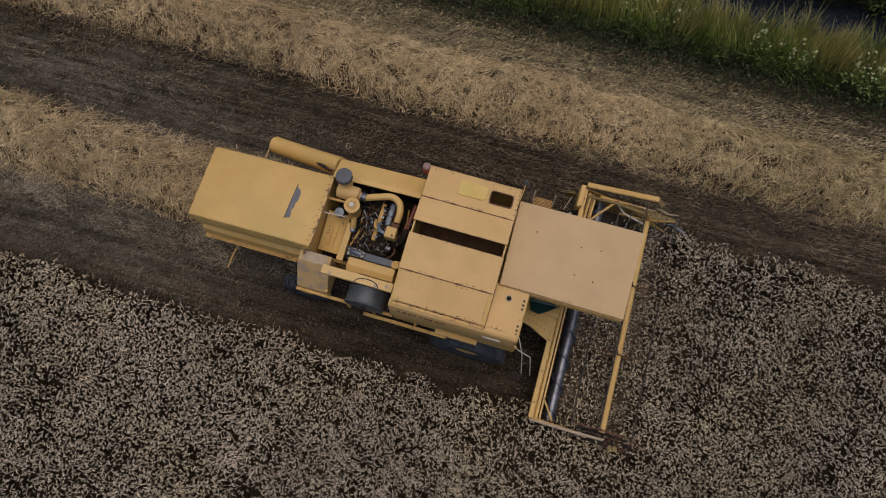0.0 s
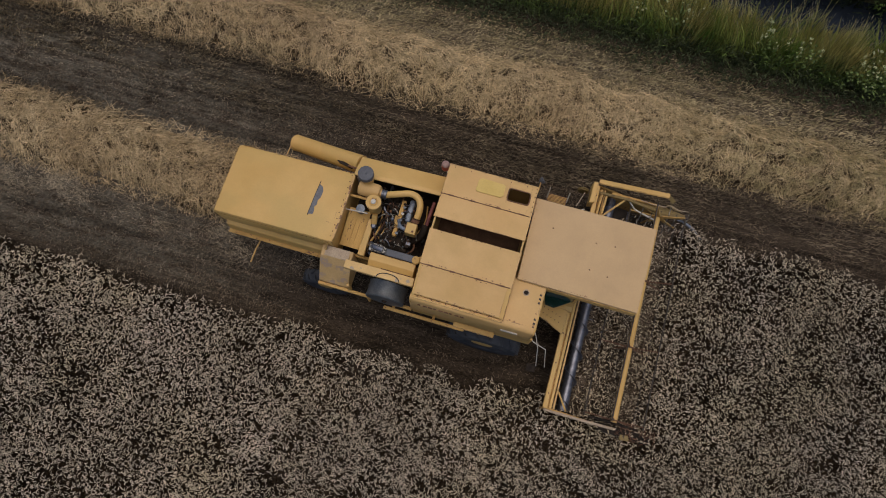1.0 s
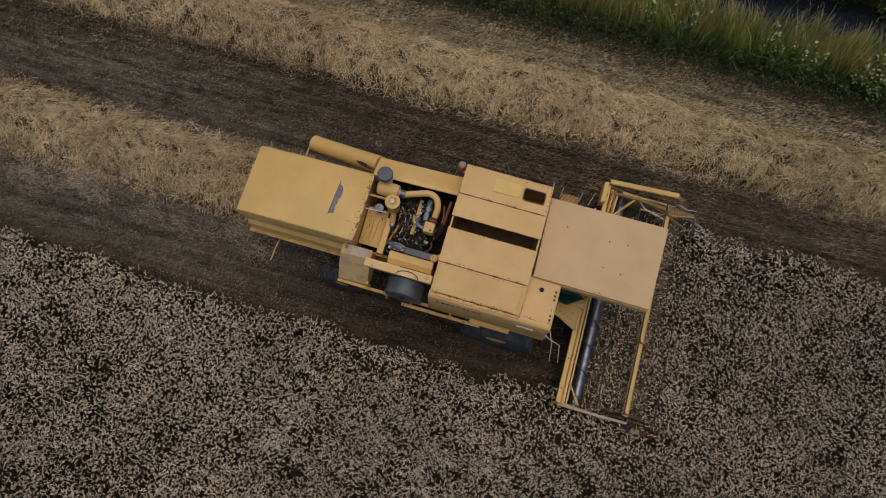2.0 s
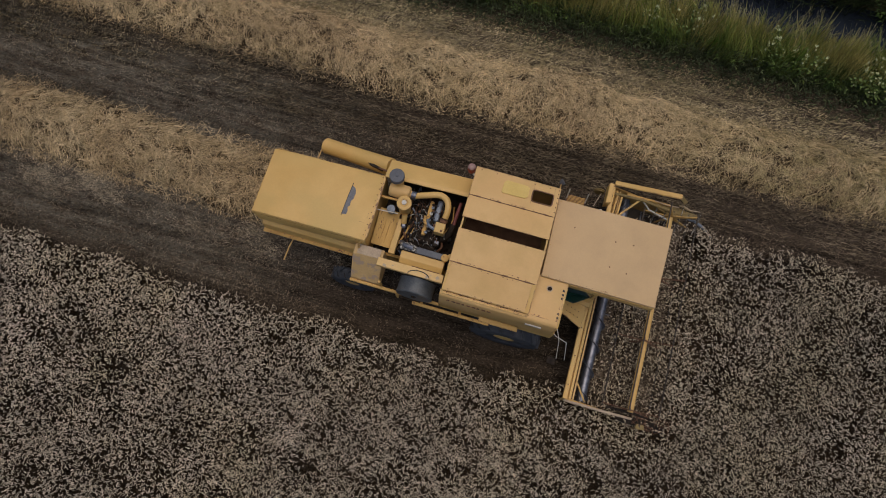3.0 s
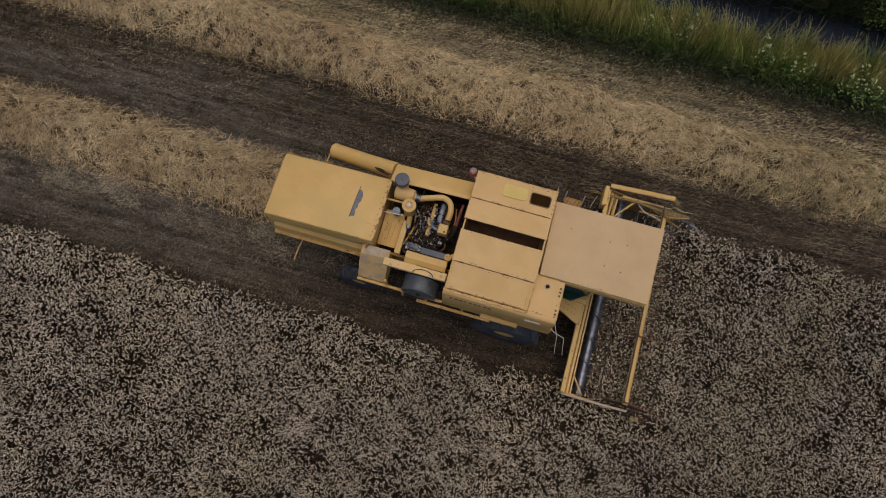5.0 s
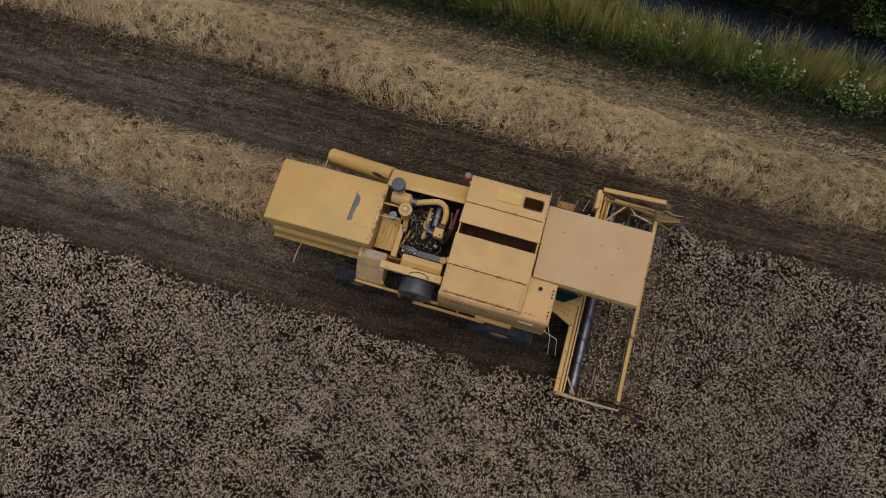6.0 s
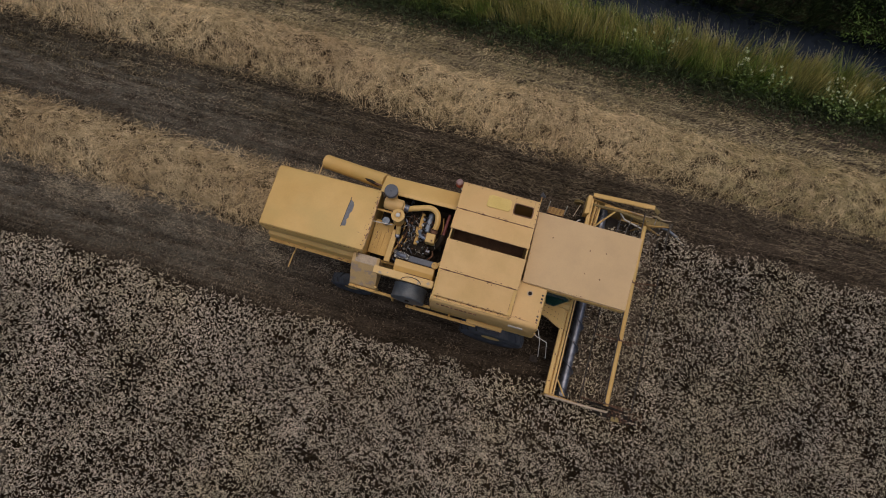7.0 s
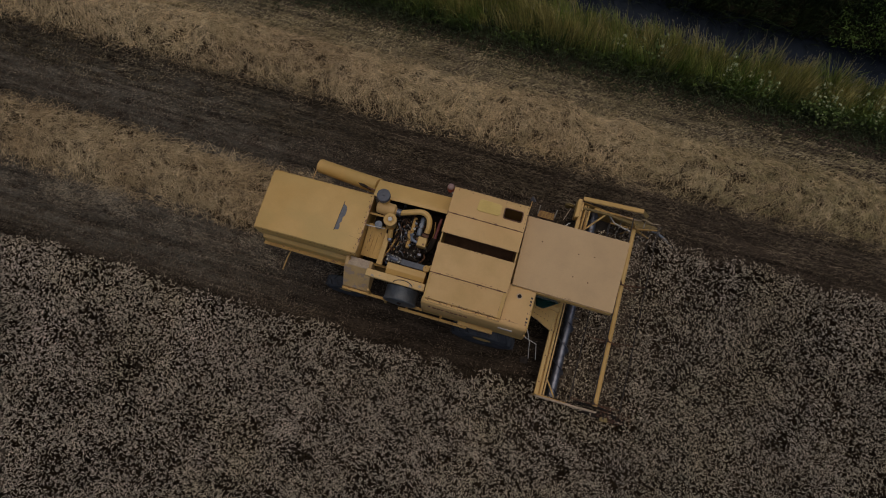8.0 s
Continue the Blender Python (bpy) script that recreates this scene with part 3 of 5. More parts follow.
def build_cab():
    roof = part("cab_roof", prism([(0.075, 0.78, 3.05), (2.31, 0.80, 3.05), (2.27, -0.80, 3.05), (0.11, -0.785, 3.05)], (0, 0, 0.065), None, 0.01), ROOF, combine, "sun-bleached flat cab roof with small rust spots")
    part("roof_skirt", prism([(0.12, 0.77, 2.88), (2.30, 0.79, 2.88), (2.26, -0.815, 2.88), (0.15, -0.80, 2.88)], (0, 0, 0.165), None, 0.006), YELLOW, roof)
    for x, y in ((1.31, 0.24), (1.65, 0.27), (1.30, -0.27), (1.63, -0.31), (0.50, 0.30)):
        part("rust_spot", turned((x, y, 3.114), (0, 0, 1), [(0, 0.016), (0.004, 0.012)], 8), RUST, roof)
    bolts("roof_rivet", [(0.13, y, 3.112) for y in np.arange(-0.7, 0.75, 0.18)] + [(x, -0.765, 3.112) for x in np.arange(0.2, 2.2, 0.33)], YELLOW_RUST, roof, 0.009, 0.008)
    # cab: corner posts, tinted panes between them
    x0, x1, y0, y1, z0, z1 = 0.70, 1.40, -0.62, 0.66, 1.45, 2.94
    cabin = part("cabin_base", box(x0, x1, y0, y1, 1.35, 1.75), YELLOW, combine)
    for x in (x0, x1 - 0.06):
        for y in (y0, y1 - 0.06):
            part("corner_post", box(x, x + 0.06, y, y + 0.06, 1.75, z1), YELLOW, cabin)
    part("window_pane", box(x0 + 0.06, x1 - 0.06, y0 + 0.01, y0 + 0.02, 1.75, z1, 0), GLASS, cabin, "green tinted cab window")
    part("window_pane", box(x0 + 0.06, x1 - 0.06, y1 - 0.02, y1 - 0.01, 1.75, z1, 0), GLASS, cabin, "green tinted cab window")
    part("window_pane", box(x1 - 0.02, x1 - 0.01, y0 + 0.06, y1 - 0.06, 1.75, z1, 0), GLASS, cabin, "green tinted cab window")
    part("rear_wall", box(x0 + 0.01, x0 + 0.04, y0 + 0.06, y1 - 0.06, 1.75, z1, 0), DARK, cabin)
    part("door_sill", prism([(0.78, -0.60, 1.80), (1.34, -0.60, 1.80), (1.02, -0.82, 1.78), (0.84, -0.80, 1.78)], (0, 0, -0.04), None, 0.008), GLASS, cabin)
    # platform on the left of the cab, with a grating and posts
    part("platform_arm", box(0.44, 0.52, 0.60, 1.30, 1.86, 1.92, 0.01), DARK, combine)
    plat = part("platform_grating", box(0.33, 0.73, 1.22, 1.40, 1.92, 1.97), RUST, combine, "rusty step grating beside the cab")
    for k in range(6):
        part("grating_bar", box(0.345, 0.715, 1.235 + 0.027 * k, 1.247 + 0.027 * k, 1.968, 1.985, 0.002), YELLOW_RUST, plat)
    for x in (0.33, 0.73):
        part("handrail_post", tube([(x, 1.30, 1.95), (x, 1.40, 2.25)], 0.012, 6), WHITE, plat)
    part("handrail", tube(arc([(0.98, 0.98, 2.1), (1.02, 1.15, 1.9), (1.10, 1.32, 1.75), (1.16, 1.40, 1.6)], 4), 0.014, 6), WHITE, plat)
    lamp = part("work_lamp", turned((0.12, 1.42, 2.42), (0.7, 0.5, 0.4), [(-0.05, 0.03), (0.0, 0.065), (0.04, 0.07)], 12), GREY, combine, "dark work lamp on the tank corner")
    part("lamp_stalk", tube([(0.06, 0.86, 2.7), (0.10, 1.2, 2.55), (0.11, 1.40, 2.42)], 0.012, 6), YELLOW_RUST, lamp)
    # bent handrail and hanging step at the right front
    rail = part("entry_handrail", tube([(0.66, -1.60, 2.30), (0.76, -1.65, 2.20), (1.03, -1.69, 2.0), (1.18, -1.93, 1.3)], 0.009, 6), WHITE, combine, "pale bent handrail")
    part("rail_leg", tube([(0.69, -1.38, 2.25), (0.78, -1.52, 2.15), (0.88, -1.70, 2.0), (1.01, -1.95, 1.30)], 0.009, 6), WHITE, rail)
    part("hanging_step", box(0.84, 1.02, -2.08, -1.93, 1.20, 1.24), DARK, rail)


build_cab()


def build_engine():
    bay = part("engine_deck", box(-3.25, -1.62, -1.02, 0.76, 2.08, 2.14), DARK, combine, "oily dark engine deck")
    part("bay_wall", box(-3.24, -1.63, 0.52, 0.56, 2.14, 2.80, 0), DARK, bay)
    # unloading auger: sheet cover beside the bay, then a round tube that slopes down to the rear
    cover = part("auger_cover", prism([(-3.31, 0.78, 2.78), (-3.31, 0.755, 2.84), (-3.31, 0.40, 2.99), (-3.31, 0.315, 2.985), (-3.31, 0.32, 2.955), (-3.31, 0.50, 2.5), (-3.31, 0.76, 2.5)], (1.69, 0.03, 0.05), None, 0.012), YELLOW, combine)
    tub = part("unloading_auger", turned((-4.90, 0.965, 2.06), (1.60, -0.315, 0.62), [(0, 0.13), (0.0, 0.166), (0.02, 0.172), (0.05, 0.165), (1.0, 0.17), (1.75, 0.185)], 32), YELLOW, combine, "yellow unloading auger tube folded along the side", smooth=True)
    part("tube_cap", turned((-4.905, 0.966, 2.058), (1.60, -0.315, 0.62), [(-0.012, 0.10), (0.0, 0.14), (0.015, 0.14)], 20), YELLOW_RUST, tub)
    part("support_rod", tube([(-4.95, 0.98, 2.12), (-4.94, 0.64, 2.2), (-4.92, 0.31, 2.3)], 0.013, 6), YELLOW_PALE, tub)
    part("auger_latch", prism([(-3.78, 0.60, 2.74), (-3.70, 0.535, 2.80), (-3.42, 0.46, 2.86), (-3.40, 0.50, 2.86), (-3.62, 0.58, 2.80)], (0, 0, -0.05), None, 0.008), DARK, tub, "black latch")
    part("latch_bolt", tube([(-3.5, 0.5, 2.86), (-3.3, 0.47, 2.9)], 0.02, 8), RUST, tub)
    # air cleaner with its dark grey cap, hose clamp and big bent pipe
    clean = part("air_cleaner", turned((-3.15, 0.13, 2.95), (1, -0.05, 0), [(0, 0.09), (0.02, 0.135), (0.05, 0.145), (0.38, 0.145), (0.41, 0.13), (0.43, 0.08), (0.50, 0.075)], 24), YELLOW_PALE, combine, "yellow air cleaner with a grey cap", smooth=True)
    part("intake_neck", turned((-3.02, 0.27, 2.96), (-0.02, 0.0, 1), [(0, 0.115), (0.16, 0.11), (0.22, 0.09), (0.26, 0.085)], 20), YELLOW, clean, smooth=True)
    part("intake_cap", turned((-3.03, 0.285, 3.20), (0, 0, 1), [(0, 0.12), (0.015, 0.145), (0.10, 0.148), (0.125, 0.14), (0.135, 0.11), (0.135, 0.03), (0.15, 0.028), (0.155, 0.02)], 28), GREY, clean, "dark grey intake cap", smooth=True)
    part("hose_clamp", turned((-2.70, 0.108, 2.95), (1, -0.02, 0.0), [(0, 0.08), (0.005, 0.088), (0.035, 0.088), (0.04, 0.08), (0.06, 0.08), (0.065, 0.088), (0.095, 0.088), (0.1, 0.08)], 20), STEEL, clean)
    part("intake_pipe", tube(arc([(-2.62, 0.108, 2.95), (-2.40, 0.17, 3.0), (-2.15, 0.23, 3.03), (-1.99, 0.16, 3.03), (-1.93, 0.0, 3.0), (-1.94, -0.17, 2.93)], 6), 0.062, 16), YELLOW, clean, "bent yellow intake pipe", smooth=True)
    part("pipe_end", turned((-1.95, -0.19, 2.93), (-0.05, -0.85, -0.4), [(0, 0.078), (0.06, 0.078), (0.07, 0.05)], 16), RUST, clean)
    # upright filter with a flange and light cap
    filt = part("filter_pot", turned((-2.76, -0.16, 2.72), (0, 0.02, 1), [(0, 0.10), (0.05, 0.12), (0.36, 0.125), (0.40, 0.145), (0.43, 0.145), (0.44, 0.11), (0.44, 0.075)], 24), YELLOW, combine, "yellow filter pot with a pale cap", smooth=True)
    part("filter_ring", turned((-2.76, -0.152, 3.158), (0, 0, 1), [(0, 0.085), (0.012, 0.08), (0.015, 0.06)], 20), YELLOW_RUST, filt)
    part("filter_cap", turned((-2.76, -0.152, 3.165), (0, 0, 1), [(0, 0.05), (0.03, 0.045), (0.036, 0.03)], 16), WHITE, filt)
    part("filter_leg", tube([(-2.72, -0.28, 2.86), (-2.71, -0.42, 2.72)], 0.055, 12), YELLOW, filt)
    part("fuel_filter", turned((-3.03, -0.20, 2.50), (0.0, -0.1, 1), [(0, 0.07), (0.18, 0.075), (0.24, 0.085), (0.28, 0.085), (0.29, 0.03)], 16), BLUEGREY, combine, "pale metal fuel filter", smooth=True)
    part("tie_bar", tube([(-3.28, -0.06, 2.90), (-2.90, -0.06, 2.92)], 0.025, 8), YELLOW_RUST, combine)
    part("tie_rod", tube([(-3.30, -0.34, 2.88), (-2.86, -0.30, 2.84)], 0.012, 6), WHITE, combine)
    # rusty sheet between hood and engine, and the beam beside it
    part("bay_sheet", plate((-3.26, -0.20, 2.63), (-2.84, -0.20, 2.61), (-2.84, -0.93, 2.45), (-3.26, -0.93, 2.47), 0.02), STREAKED, combine, "rust-streaked yellow sheet")
    for x in (-3.08, -2.99):
        part("sheet_rib", tube([(x, -0.40, 2.585), (x - 0.01, -0.62, 2.533), (x - 0.02, -0.86, 2.481)], [0.003, 0.008, 0.004], 6), YELLOW_RUST, combine)
    part("bay_beam", prism([(-2.83, -0.35, 2.72), (-2.72, -0.35, 2.72), (-2.72, -1.05, 2.60), (-2.85, -1.05, 2.60)], (0, 0, -0.09), None, 0.01), YELLOW, combine)
    part("beam_joint", turned((-2.70, -0.47, 2.74), (0, 0, 1), [(-0.05, 0.05), (0.0, 0.055), (0.02, 0.03)], 10), STEEL, combine)
    # engine block, rocker cover, manifold, pipes
    block = part("engine_block", box(-2.50, -1.98, -0.78, 0.10, 2.12, 2.66, 0.03), DARK, combine, "dark oily diesel engine")
    part("rocker_cover", box(-2.32, -2.24, -0.56, 0.16, 2.66, 2.78, 0.02), YELLOW_RUST, block)
    part("manifold", box(-2.17, -2.06, -0.24, 0.20, 2.66, 2.82, 0.03), BLUEGREY, block, "blue-grey manifold")
    for k in range(5):
        y = -0.50 + 0.13 * k
        part("injector", turned((-2.25, y, 2.66), (0.1, 0, 1), [(0, 0.022), (0.12, 0.022), (0.13, 0.032), (0.16, 0.03)], 8), WHITE if k in (1, 3) else BLUEGREY, block)
        part("fuel_line", tube(arc([(-2.25, y, 2.80), (-2.20, y + 0.03, 2.86), (-2.12, y + 0.05, 2.80), (-2.08, y + 0.03, 2.66)], 4), 0.008, 5), STEEL, block)
    part("coolant_pipe", tube(arc([(-2.27, -0.26, 2.82), (-2.20, -0.38, 2.90), (-2.08, -0.42, 2.90), (-1.96, -0.40, 2.86)], 5), 0.035, 10), BLUEGREY, block, smooth=True)
    part("starter_pipe", tube(arc([(-2.33, -0.20, 2.82), (-2.30, -0.33, 2.88), (-2.24, -0.36, 2.86)], 4), 0.03, 8), YELLOW, block)
    part("coolant_tank", box(-2.08, -1.88, -0.50, -0.29, 2.80, 3.0, 0.015), YELLOW, block, "small yellow header tank")
    part("tank_cap", turned((-1.94, -0.45, 2.995), (0, 0, 1), [(0, 0.02), (0.02, 0.02)], 8), RUST, block)
    part("air_hose", tube(arc([(-1.77, -0.18, 2.70), (-1.80, -0.36, 2.66), (-1.90, -0.48, 2.58), (-2.04, -0.52, 2.50)], 5), 0.065, 10), DARK, block, smooth=True)
    part("red_hose", tube([(-1.74, 0.30, 2.70), (-1.75, 0.08, 2.70), (-1.76, -0.20, 2.70)], [0.03, 0.034, 0.036], 10), RED, block, "dull red hose")
    part("alternator", turned((-2.02, -0.78, 2.48), (1, 0, 0), [(-0.12, 0.05), (-0.1, 0.09), (0.1, 0.09), (0.12, 0.05)], 14), STEEL, block)
    part("pulley", turned((-2.2, -0.84, 2.42), (0, 1, 0), [(-0.05, 0.13), (-0.03, 0.11), (0.0, 0.13)], 18), RUST, block)
    rnd = random.Random(5)
    for k in range(26):
        a = (-2.66 + rnd.uniform(-0.05, 0.1), rnd.uniform(-0.9, 0.2), 2.3)
        pts = [a, (a[0] + rnd.uniform(-0.03, 0.08), a[1] + rnd.uniform(-0.25, 0.25), 2.62 + rnd.uniform(-0.1, 0.14)),
               (a[0] + rnd.uniform(0.05, 0.22), a[1] + rnd.uniform(-0.3, 0.3), 2.55)]
        part("hose", tube(arc(pts, 5), rnd.choice((0.012, 0.018, 0.025)), 6), rnd.choice((DARK, DARK, STEEL, RUST)), block)
    for k in range(46):
        x, y = rnd.uniform(-2.66, -1.74), rnd.uniform(-0.84, 0.30)
        z = 2.66 if -2.5 < x < -1.98 and -0.78 < y < 0.1 else 2.14
        top = z + rnd.uniform(0.03, 0.16)
        mat = rnd.choice((DARK, DARK, DARK, RUST, STEEL, BLACK))
        if rnd.random() < 0.5:
            part("engine_fitting", box(x, x + rnd.uniform(0.03, 0.09), y, y + rnd.uniform(0.03, 0.10), z - 0.02, top, 0.006), mat, block)
        else:
            part("engine_fitting", turned((x, y, z - 0.01), (rnd.uniform(-0.3, 0.3), rnd.uniform(-0.3, 0.3), 1), [(0, 0.03), (top - z, 0.03), (top - z + 0.01, 0.018)], 8), mat, block)
    # thin lines, clips and bolts all over the block
    for k in range(70):
        x, y = rnd.uniform(-2.52, -1.96), rnd.uniform(-0.80, 0.14)
        s = rnd.choice((-1, 1))
        if rnd.random() < 0.6:
            pts = [(x, y, 2.62), (x + rnd.uniform(-0.05, 0.05), y + s * rnd.uniform(0.04, 0.10), 2.72 + rnd.uniform(0, 0.10)), (x + rnd.uniform(-0.1, 0.1), y + s * rnd.uniform(0.14, 0.30), 2.68)]
        else:
            pts = [(x, y, 2.62), (x + s * rnd.uniform(0.04, 0.10), y + rnd.uniform(-0.05, 0.05), 2.72 + rnd.uniform(0, 0.10)), (x + s * rnd.uniform(0.12, 0.22), y + rnd.uniform(-0.08, 0.08), 2.66)]
        part("fuel_line", tube(arc(pts, 4), rnd.choice((0.006, 0.008, 0.012)), 5), rnd.choice((CORRODED, STEEL, RUST, DARK, DARK, DARK)), block)
    for k in range(50):
        x, y = rnd.uniform(-2.50, -1.98), rnd.uniform(-0.76, 0.08)
        part("engine_bolt", turned((x, y, 2.65), (rnd.uniform(-0.4, 0.4), rnd.uniform(-0.4, 0.4), 1), [(0, 0.016), (rnd.uniform(0.03, 0.08), 0.016), (0.085, 0.010)], 6), rnd.choice((CORRODED, CORRODED, BLUEGREY, RUST)), block)
    for x, y, y2, r in ((-2.60, 0.10, -0.75, 0.014), (-2.66, -0.05, -0.9, 0.02), (-2.55, -0.1, -0.8, 0.012), (-1.86, 0.25, -0.5, 0.014), (-1.92, -0.5, -0.84, 0.02)):
        part("hose", tube(arc([(x, y, 2.5), (x + 0.05, (y + y2) / 2, 2.62), (x - 0.10, y2, 2.5)], 6), r, 6), rnd.choice((DARK, RUST, YELLOW_RUST)), block)
    # radiator, its casing, belt guard and rotating screen drum
    rad = part("radiator_core", box(-2.60, -1.66, -1.0, -0.86, 2.20, 2.96, 0.01), DARK, combine)
    part("corroded_elbow", prism([(-2.60, -0.99, 2.95), (-2.60, -0.86, 2.95), (-2.44, -0.84, 2.97), (-2.28, -0.88, 2.96), (-2.26, -0.98, 2.95)], (0, 0, 0.045), None, 0.012), CORRODED, rad)
    part("radiator_top", box(-2.30, -1.74, -1.0, -0.875, 2.95, 2.99, 0.015), GREY, rad)
    part("radiator_corner", turned((-1.72, -0.94, 2.93), (0, 0, 1), [(0, 0.075), (0.06, 0.075), (0.07, 0.06)], 14), YELLOW_RUST, rad)
    part("radiator_pipe", tube(arc([(-2.62, -0.84, 2.86), (-2.5, -0.92, 3.0), (-2.36, -0.93, 2.99)], 4), 0.05, 10), STEEL, rad, "corroded radiator pipe")
    case = part("radiator_case", prism([(-2.56, -1.0, 2.93), (-2.56, -1.14, 2.91), (-2.56, -1.25, 2.84), (-2.56, -1.25, 2.2), (-2.56, -1.0, 2.2)], (0.86, 0, 0), None, 0.01), YELLOW, combine)
    part("case_seam", tube([(-2.30, -1.235, 2.85), (-1.74, -1.235, 2.85)], 0.008, 5), RUST, case)
    guard = []
    for x, z in ((-2.93, 2.90), (-2.93, 3.01), (-1.64, 3.01), (-1.64, 2.90)):
        guard.append((x, -1.43, z))
    for k in range(9):
        a = math.pi * k / 8
        guard.append((-2.12 + 0.25 * math.cos(a), -1.43, 2.90 + 0.06 * math.sin(a)))
    belt = part("belt_guard", prism(guard, (0, 0.155, 0), None, 0.006), SCUFFED, combine, "pale scuffed belt guard")
    part("guard_arch", tube([(-2.10 + 0.21 * math.cos(math.pi * k / 10), -1.425 + 0.10 * math.sin(math.pi * k / 10), 3.014) for k in range(11)], 0.009, 5), BLACK, belt)
    drum = part("screen_drum", turned((-2.13, -1.71, 2.36), (0, 1, 0), [(0.0, 0.20), (0.0, 0.36), (0.02, 0.375), (0.05, 0.36), (0.28, 0.36), (0.31, 0.37), (0.31, 0.1)], 32), DRUM, combine, "dusty grey rotary radiator screen", smooth=True)
    part("drum_hub", turned((-2.13, -1.735, 2.36), (0, 1, 0), [(0.0, 0.04), (0.05, 0.06)], 12), DARK, drum)
    # sloped tool box at the rear corner and the frame beside it
    part("tool_box", prism([(-3.50, -1.05, 2.68), (-3.50, -1.25, 2.64), (-3.50, -1.32, 2.54), (-3.50, -1.63, 2.10), (-3.50, -1.63, 1.86), (-3.50, -1.05, 1.86)], (0.60, 0, 0), None, 0.02), BOX_PAINT, combine, "scuffed yellow tool box with a sloped lid")
    part("box_plate", prism([(-3.42, -1.06, 2.70), (-2.96, -1.06, 2.70), (-2.96, -1.24, 2.66), (-3.42, -1.24, 2.66)], (0, 0, 0.008), None, 0.002), CHALKY, combine)
    part("lower_frame", box(-3.50, -1.62, -1.70, -1.64, 2.02, 2.10, 0.012), YELLOW_RUST, combine)
    part("frame_post", box(-2.89, -2.83, -1.66, -1.60, 2.05, 2.45, 0.01), YELLOW, combine)
    part("frame_post", box(-2.55, -2.50, -1.68, -1.62, 1.5, 2.05, 0.01), YELLOW_RUST, combine)
    part("inner_body", box(-3.3, -1.6, -1.02, -0.96, 1.0, 2.2, 0.01), YELLOW_RUST, combine)
    part("frame_gusset", prism([(-1.70, -0.88, 2.98), (-1.60, -0.80, 3.0), (-1.60, -0.98, 3.0)], (0, 0, -0.1), None, 0.01), YELLOW, combine)
    # hoses and pipes that cross the bay beside the engine block
    rnd = random.Random(21)
    for k in range(11):
        x, ya, yb, z = -2.74 + 0.042 * k, rnd.uniform(-0.72, -0.35), rnd.uniform(0.05, 0.48), rnd.uniform(2.24, 2.46)
        line = arc([(x, ya, z), (x + rnd.uniform(-0.05, 0.05), ya * 0.4 + yb * 0.1, z + rnd.uniform(0.0, 0.08)), (x + rnd.uniform(-0.06, 0.06), yb * 0.6, z + rnd.uniform(0, 0.06)), (x + rnd.uniform(-0.08, 0.08), yb, z - 0.06)], 4)
        part("engine_hose", tube(line, rnd.uniform(0.008, 0.016), 6), rnd.choice((RUST, RUST, GRAIN, BLACK, YELLOW_RUST)), bay, smooth=True)
    # rotating beacon
    b = part("beacon_base", turned((-1.72, 0.98, 2.78), (0, 0, 1), [(0, 0.03), (0.02, 0.06), (0.06, 0.06)], 14), WHITE, combine)
    part("beacon_lens", turned((-1.72, 0.98, 2.84), (0, 0, 1), [(0, 0.072), (0.06, 0.080), (0.17, 0.075)], 18), BEACON, b, "faded red beacon lens", smooth=True)
    part("beacon_dome", turned((-1.72, 0.98, 3.01), (0, 0, 1), [(0, 0.077), (0.02, 0.073), (0.035, 0.054), (0.04, 0.02)], 18), BEACON_TOP, b, "bleached beacon top", smooth=True)
    part("beacon_arm", tube([(-1.60, 0.87, 2.82), (-1.68, 0.95, 2.80)], 0.018, 6), WHITE, b)


build_engine()


def rust_flakes(lines, count, seed, size=(0.008, 0.026)):
    """Flaked spots of rust in runs along the edges of the sheet metal: thin irregular scabs just proud of the paint."""
    rnd = random.Random(seed)
    bm = bmesh.new()
    for a, b in lines:
        a, b = Vector(a), Vector(b)
        way = (b - a).normalized()
        across = Vector((0, 0, 1)).cross(way).normalized()
        runs = [rnd.random() for k in range(4)]
        for k in range(max(4, int(count * (b - a).length))):
            t = rnd.random() if k % 3 == 0 else min(1, max(0, rnd.gauss(rnd.choice(runs), 0.06)))
            c = a.lerp(b, t) + across * rnd.gauss(0, 0.009)
            r, long = rnd.uniform(*size), rnd.uniform(1.0, 2.4)
            sides = rnd.randint(5, 7)
            pts = []
            for i in range(sides):
                w = 2 * math.pi * i / sides
                pts.append(c + (way * math.cos(w) * long + across * math.sin(w)) * r * rnd.uniform(0.55, 1.0))
            prism(pts, (0, 0, 0.0035), bm)
    return bm


